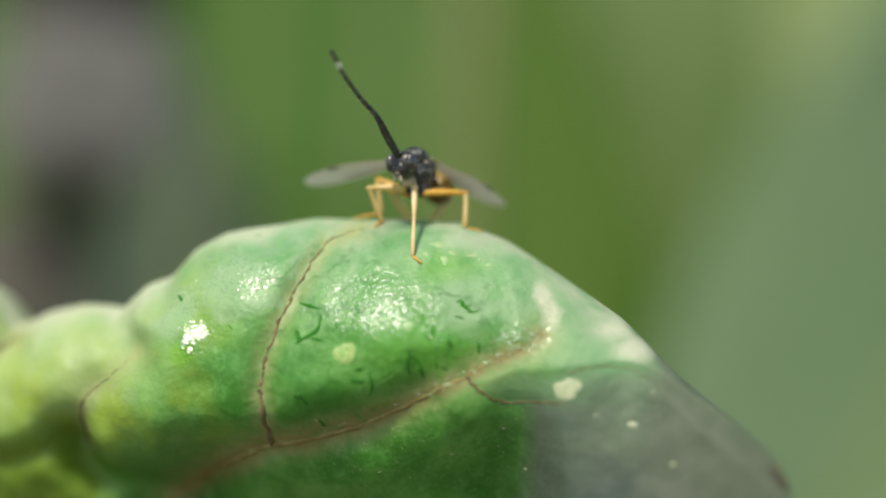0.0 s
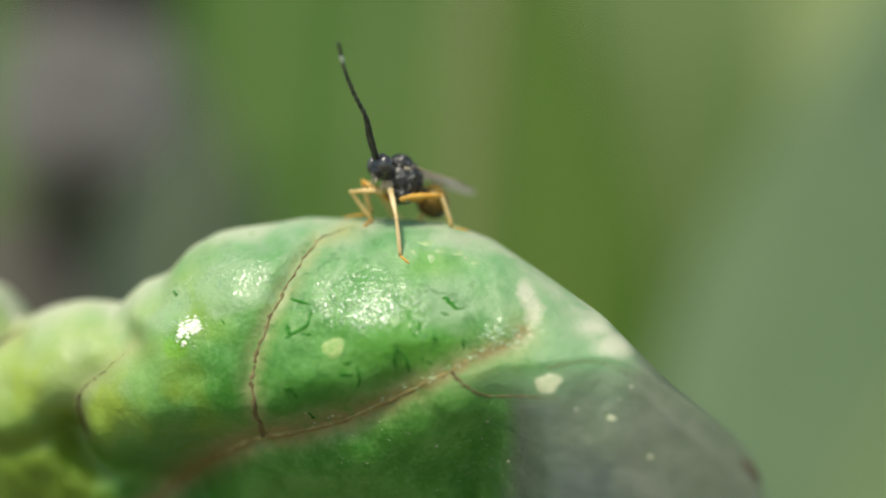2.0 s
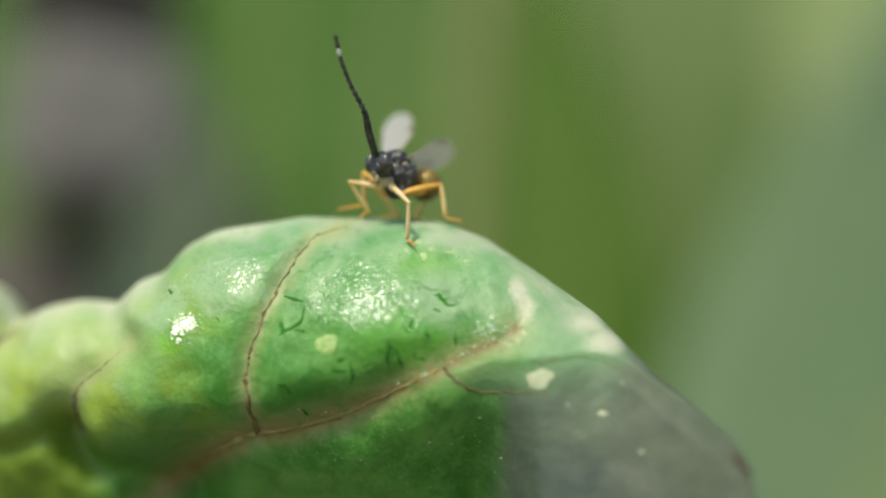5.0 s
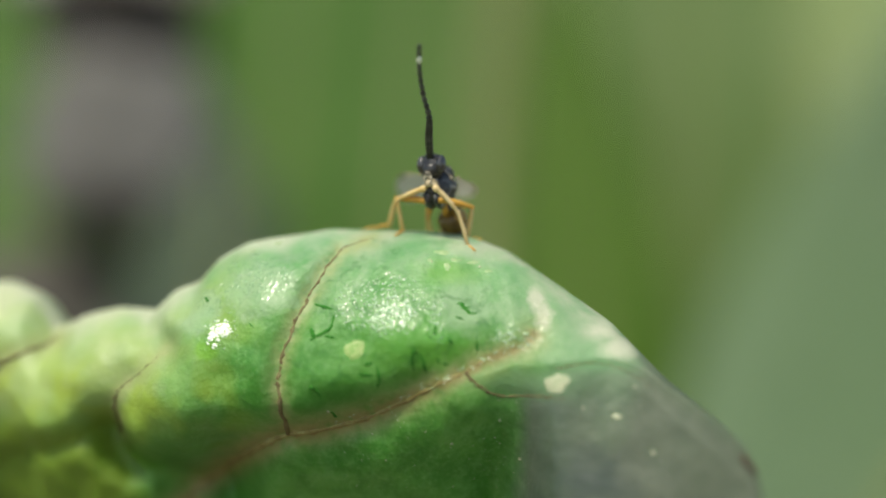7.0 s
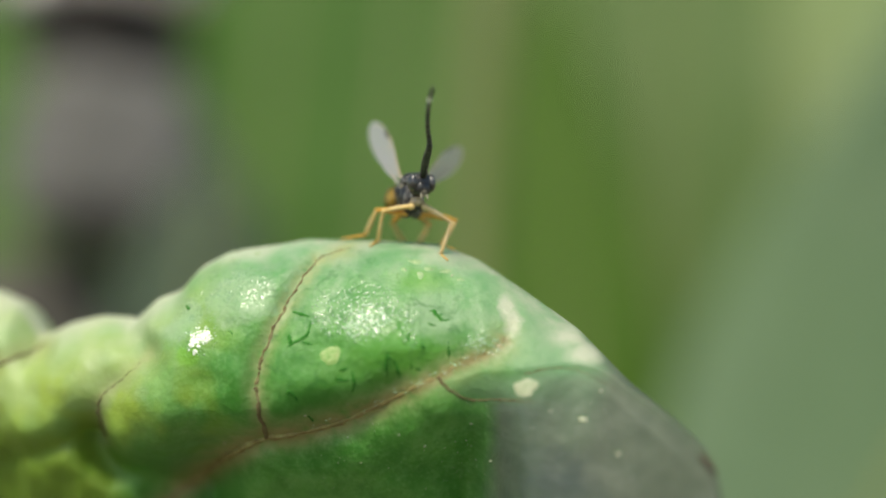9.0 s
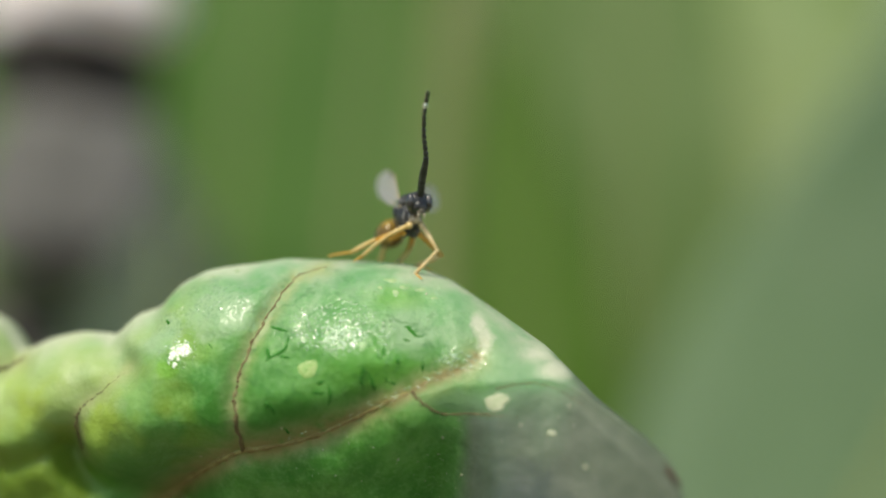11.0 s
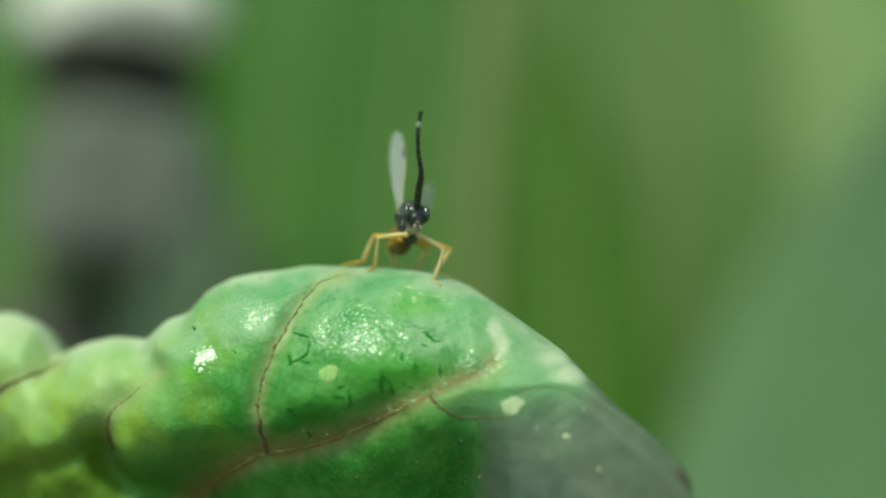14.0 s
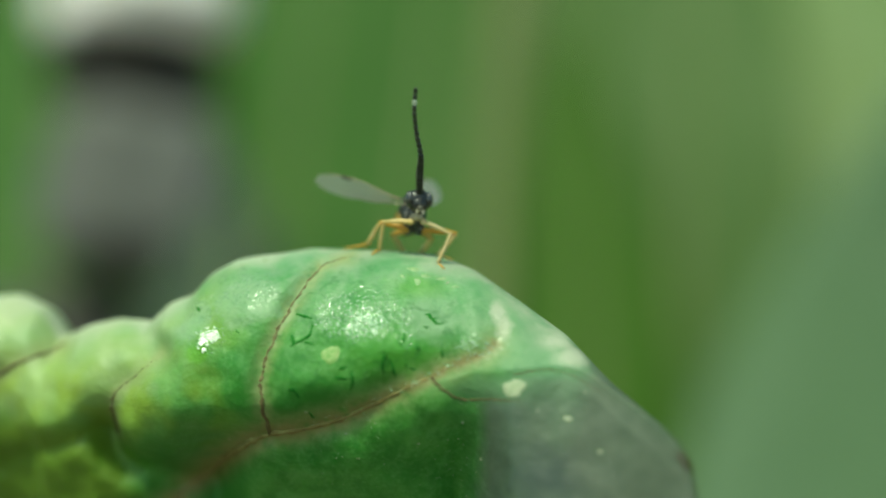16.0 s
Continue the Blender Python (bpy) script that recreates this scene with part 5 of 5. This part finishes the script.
WING_LEFT_D = [
    (11.9, 1.99, -0.66, 40),
    (12, 2.72, -1.59, 50),
    (12.3, 0.89, 0.00, 50),
    (12.5, 0.88, 0.25, 60),
    (12.6, 1.40, -1.10, 40),
    (12.7, 0.40, 1.20, 60),
    (12.8, -0.40, 2.80, 70),
    (12.9, 0.20, 2.50, 70),
    (13, 3.24, -1.48, 30),
    (13.1, 2.40, -0.40, 30),
    (13.2, 0.44, 0.00, 60),
    (13.4, 0.44, 2.54, 40),
    (13.5, 0.57, 1.57, 15),
    (13.8, 0.33, -0.22, 60),
    (14, 0.35, 1.51, 20),
    (14.1, 0.70, 0.50, 40),
    (14.3, 1.10, -0.20, 25),
    (14.5, -0.13, 2.60, 15),
    (14.6, 0.70, 3.10, 75),
    (14.7, 1.10, 1.00, 50),
    (14.8, 1.80, 1.50, 50),
    (14.9, 2.40, 2.40, 40),
]
WING_LEFT_E = [
    (15, 2.72, 1.59, 40),
    (15.1, 2.60, 0.70, 35),
    (15.2, 2.90, 0.80, 35),
    (15.3, 1.30, 1.80, 45),
    (15.4, 0.40, 2.00, 60),
    (15.5, 1.93, 0.74, 12),
    (15.6, 1.30, 0.80, 40),
    (15.7, 0.80, 2.10, 55),
    (15.8, 1.00, 1.60, 40),
    (15.9, 0.60, 1.10, 40),
    (16, 0.22, 1.34, 50),
]
WING_LEFT = WING_LEFT_A + WING_LEFT_B + WING_LEFT_C + WING_LEFT_D + WING_LEFT_E
# where the feet stand on the leaf (x, y), first and after the wasp has turned
FEET_FIRST = [(-2.25, 0.05), (-2.95, 0.8), (-1.8, 2.4), (-0.71, -1.6), (1.25, 0.2), (0.18, 2.2)]
FEET_LATER = [(-1.85, 0.1), (-3.0, 0.9), (-1.3, 2.6), (1.0, -0.55), (1.25, 0.6), (0.35, 2.6)]


def at_time(rows, t):
    """The row of values at t, between its neighbours."""
    ts = [r[0] for r in rows]
    return [float(np.interp(t, ts, [r[k] for r in rows])) for k in range(1, len(rows[0]))]


def body_pose(t):
    x, y, z, yaw, pitch = at_time(BODY, t)
    turn = pose(0, 0, 0, 0, 0, -yaw) @ pose(0, 0, 0, -pitch, 0, 0)
    return Matrix.Translation(Vector((x, y, z)) * MM - turn @ HEAD_AT) @ turn


def head_turn(t):
    """The head stays upright while the body rises, and bows while the feelers touch the leaf."""
    bow = float(np.interp(t, [6.2, 6.4, 6.65, 6.85], [0, 50, 55, 0]))
    return pose(0, 0, 0, 0.85 * at_time(BODY, t)[4] + bow, 0, 0)


def frame_of(x_way, z_hint, origin):
    """A pose whose x axis is x_way and whose z axis leans to z_hint."""
    x = x_way.normalized()
    y = z_hint.cross(x)
    y = y.normalized() if y.length > 1e-9 else Vector((0, 1, 0))
    z = x.cross(y)
    m = Matrix((x, y, z)).transposed().to_4x4()
    return Matrix.Translation(origin) @ m


def out_of_picture(dx, dz, length, toward):
    """A direction that shows as (dx, dz) from the front and has the given length; the rest of it runs in depth."""
    flat = math.hypot(dx, dz)
    if flat > length * 0.985:
        dx, dz = dx * length * 0.985 / flat, dz * length * 0.985 / flat
        flat = length * 0.985
    return Vector((dx, toward * math.sqrt(length * length - flat * flat), dz)).normalized()


def foot_place(k, t):
    s = min(max((t - 4.6) / 1.2, 0), 1)
    s = s * s * (3 - 2 * s)
    (ax, ay), (bx, by) = FEET_FIRST[k], FEET_LATER[k]
    x, y = ax + (bx - ax) * s, ay + (by - ay) * s
    lift = 0.35 * math.sin(math.pi * s)
    if k == 5:
        # the hind leg lifted to brush the wings, twice
        stand = Vector((x, y, leaf_top(x, y) + 0.05 + lift))
        up = float(np.interp(t, [0.15, 0.4, 0.6, 0.85], [0, 1, 1, 0]))
        again = float(np.interp(t, [3.55, 3.85, 4.25, 4.55], [0, 1, 1, 0]))
        return (stand + (Vector((-0.06, 1.20, 2.89)) - stand) * up + (Vector((0.00, 0.60, 4.80)) - stand) * again) * MM
    return Vector((x, y, leaf_top(x, y) + 0.05 + lift)) * MM


def motions():
    wasp, head, parts = WASP
    body_times = [r[0] for r in BODY]
    leg_times = sorted(set(body_times + [0.15, 0.28, 0.4, 0.6, 0.73, 0.85, 3.55, 3.7, 3.85, 4.3, 4.42, 4.55, 4.7, 5.0, 5.3, 5.6, 5.9]))
    if body_times[-1] < 16:
        leg_times.append(16.0)
    walk(wasp, [(t, body_pose(t)) for t in leg_times])
    rows = []
    for t in sorted(set(body_times + [r[0] for r in BELLY_RISE])):
        rise, swing = at_time(BELLY_RISE, t)
        rows.append((t, Matrix.Translation(WAIST) @ pose(0, 0, 0, rise + at_time(BODY, t)[4], 0, swing) @ Matrix.Translation(-WAIST)))
    walk(parts["abdomen"], rows)
    walk(head, [(t, Matrix.Translation(HEAD_AT) @ head_turn(t)) for t in leg_times])
    for key, sx in (("right", -1), ("left", 1)):
        rows = []
        root = Vector((sx * 0.05, -0.20, 0.20)) * MM
        for r in FEELERS:
            t = r[0]
            way = out_of_picture(r[1], r[2], FEELER_LENGTH, -1)
            inv = (body_pose(t).to_3x3() @ head_turn(t).to_3x3()).inverted()
            z = inv @ way
            x = inv @ Vector((1, 0, 0))
            y = z.cross(x).normalized()
            x = y.cross(z)
            rows.append((t, Matrix.Translation(root) @ Matrix((x, y, z)).transposed().to_4x4()))
        walk(parts["feeler_" + key], rows)
        rows_fore = []
        for r in (WING_RIGHT if key == "right" else WING_LEFT):
            t = r[0]
            way = out_of_picture(r[1], r[2], WING_LENGTH, 1)
            face = Vector((way.z, 0, -way.x)) if key == "right" else Vector((-way.z, 0, way.x))
            face = face.normalized() if face.length > 0.1 else Vector((0, 0, 1))
            edge = face.cross(way).normalized()
            edge = -edge if edge.y > 0 else edge
            roll = radians(r[3])
            # broad to the front at 90 degrees, edge on at 0
            lead = face * math.sin(roll) + edge * math.cos(roll)
            lead = (lead - way * lead.dot(way)).normalized()
            m = Matrix((way, lead, way.cross(lead))).transposed().to_4x4()
            b = body_pose(t)
            q = (b.to_3x3().inverted() @ m.to_3x3()).to_quaternion()
            if rows_fore:
                t0, m0 = rows_fore[-1]
                q0 = m0.to_quaternion()
                turn = q0.rotation_difference(q).angle
                turn = min(turn, 2 * math.pi - turn)
                steps = int(turn / radians(75)) + 1
                if q0.dot(q) < 0:
                    q = -q
                for i in range(1, steps):
                    tm = t0 + (t - t0) * i / steps
                    if frame(tm) > frame(t0):
                        rows_fore.append((tm, Matrix.Translation(WING_ROOTS[key]) @ q0.slerp(q, i / steps).to_matrix().to_4x4()))
            rows_fore.append((t, Matrix.Translation(WING_ROOTS[key]) @ q.to_matrix().to_4x4()))
        for wing in parts["wing_" + key]:
            walk(wing, rows_fore)
    for k, hip in enumerate(HIPS):
        leg, shin, foot = parts["leg%d" % k]
        rows = [[], [], []]
        a, b = THIGH[k] * MM, SHIN[k] * MM
        for t in leg_times:
            W = body_pose(t)
            goal = foot_place(k, t)
            sx = -1 if k < 3 else 1
            ankle = goal + (Vector((-sx * 0.5, 0.5, 0.36)) if k % 3 == 0 else Vector((-sx * 0.9, -0.15, 0.16))).normalized() * FOOT[k] * MM
            g = W.inverted() @ ankle - hip
            d = min(g.length, (a + b) * 0.995)
            g = g.normalized() * d
            up = W.to_3x3().inverted() @ Vector((sx * (0.75 if k % 3 == 0 else 1.0), -0.1 if k % 3 == 0 else 0.2, 0.7))
            if k == 3:
                # the knee points forward at first, outward after the turn
                w = min(max((t - 4.6) / 1.2, 0), 1)
                up = up * w + (W.to_3x3().inverted() @ Vector((0.12, -0.9, 0.55))) * (1 - w)
            pole = (up - g.normalized() * up.dot(g.normalized())).normalized()
            ca = (a * a + d * d - b * b) / (2 * a * d)
            ca = min(max(ca, -1), 1)
            knee = g.normalized() * a * ca + pole * a * math.sqrt(1 - ca * ca)
            M_leg = frame_of(knee, pole, hip)
            rows[0].append((t, M_leg))
            M_shin = frame_of(g - knee, pole, hip + knee)
            rows[1].append((t, M_leg.inverted() @ M_shin))
            toe = W.to_3x3().inverted() @ (goal - ankle)
            M_foot = frame_of(toe, W.to_3x3().inverted() @ Vector((0, 0, 1)), hip + g)
            rows[2].append((t, M_leg.inverted() @ M_foot))
        for ob, r in zip((leg, shin, foot), rows):
            walk(ob, r)


make_ground()
make_far_things()
LEAF_THING = make_leaf()
WASP = make_wasp()
cam.data.dof.focus_object = LEAF_THING
motions()
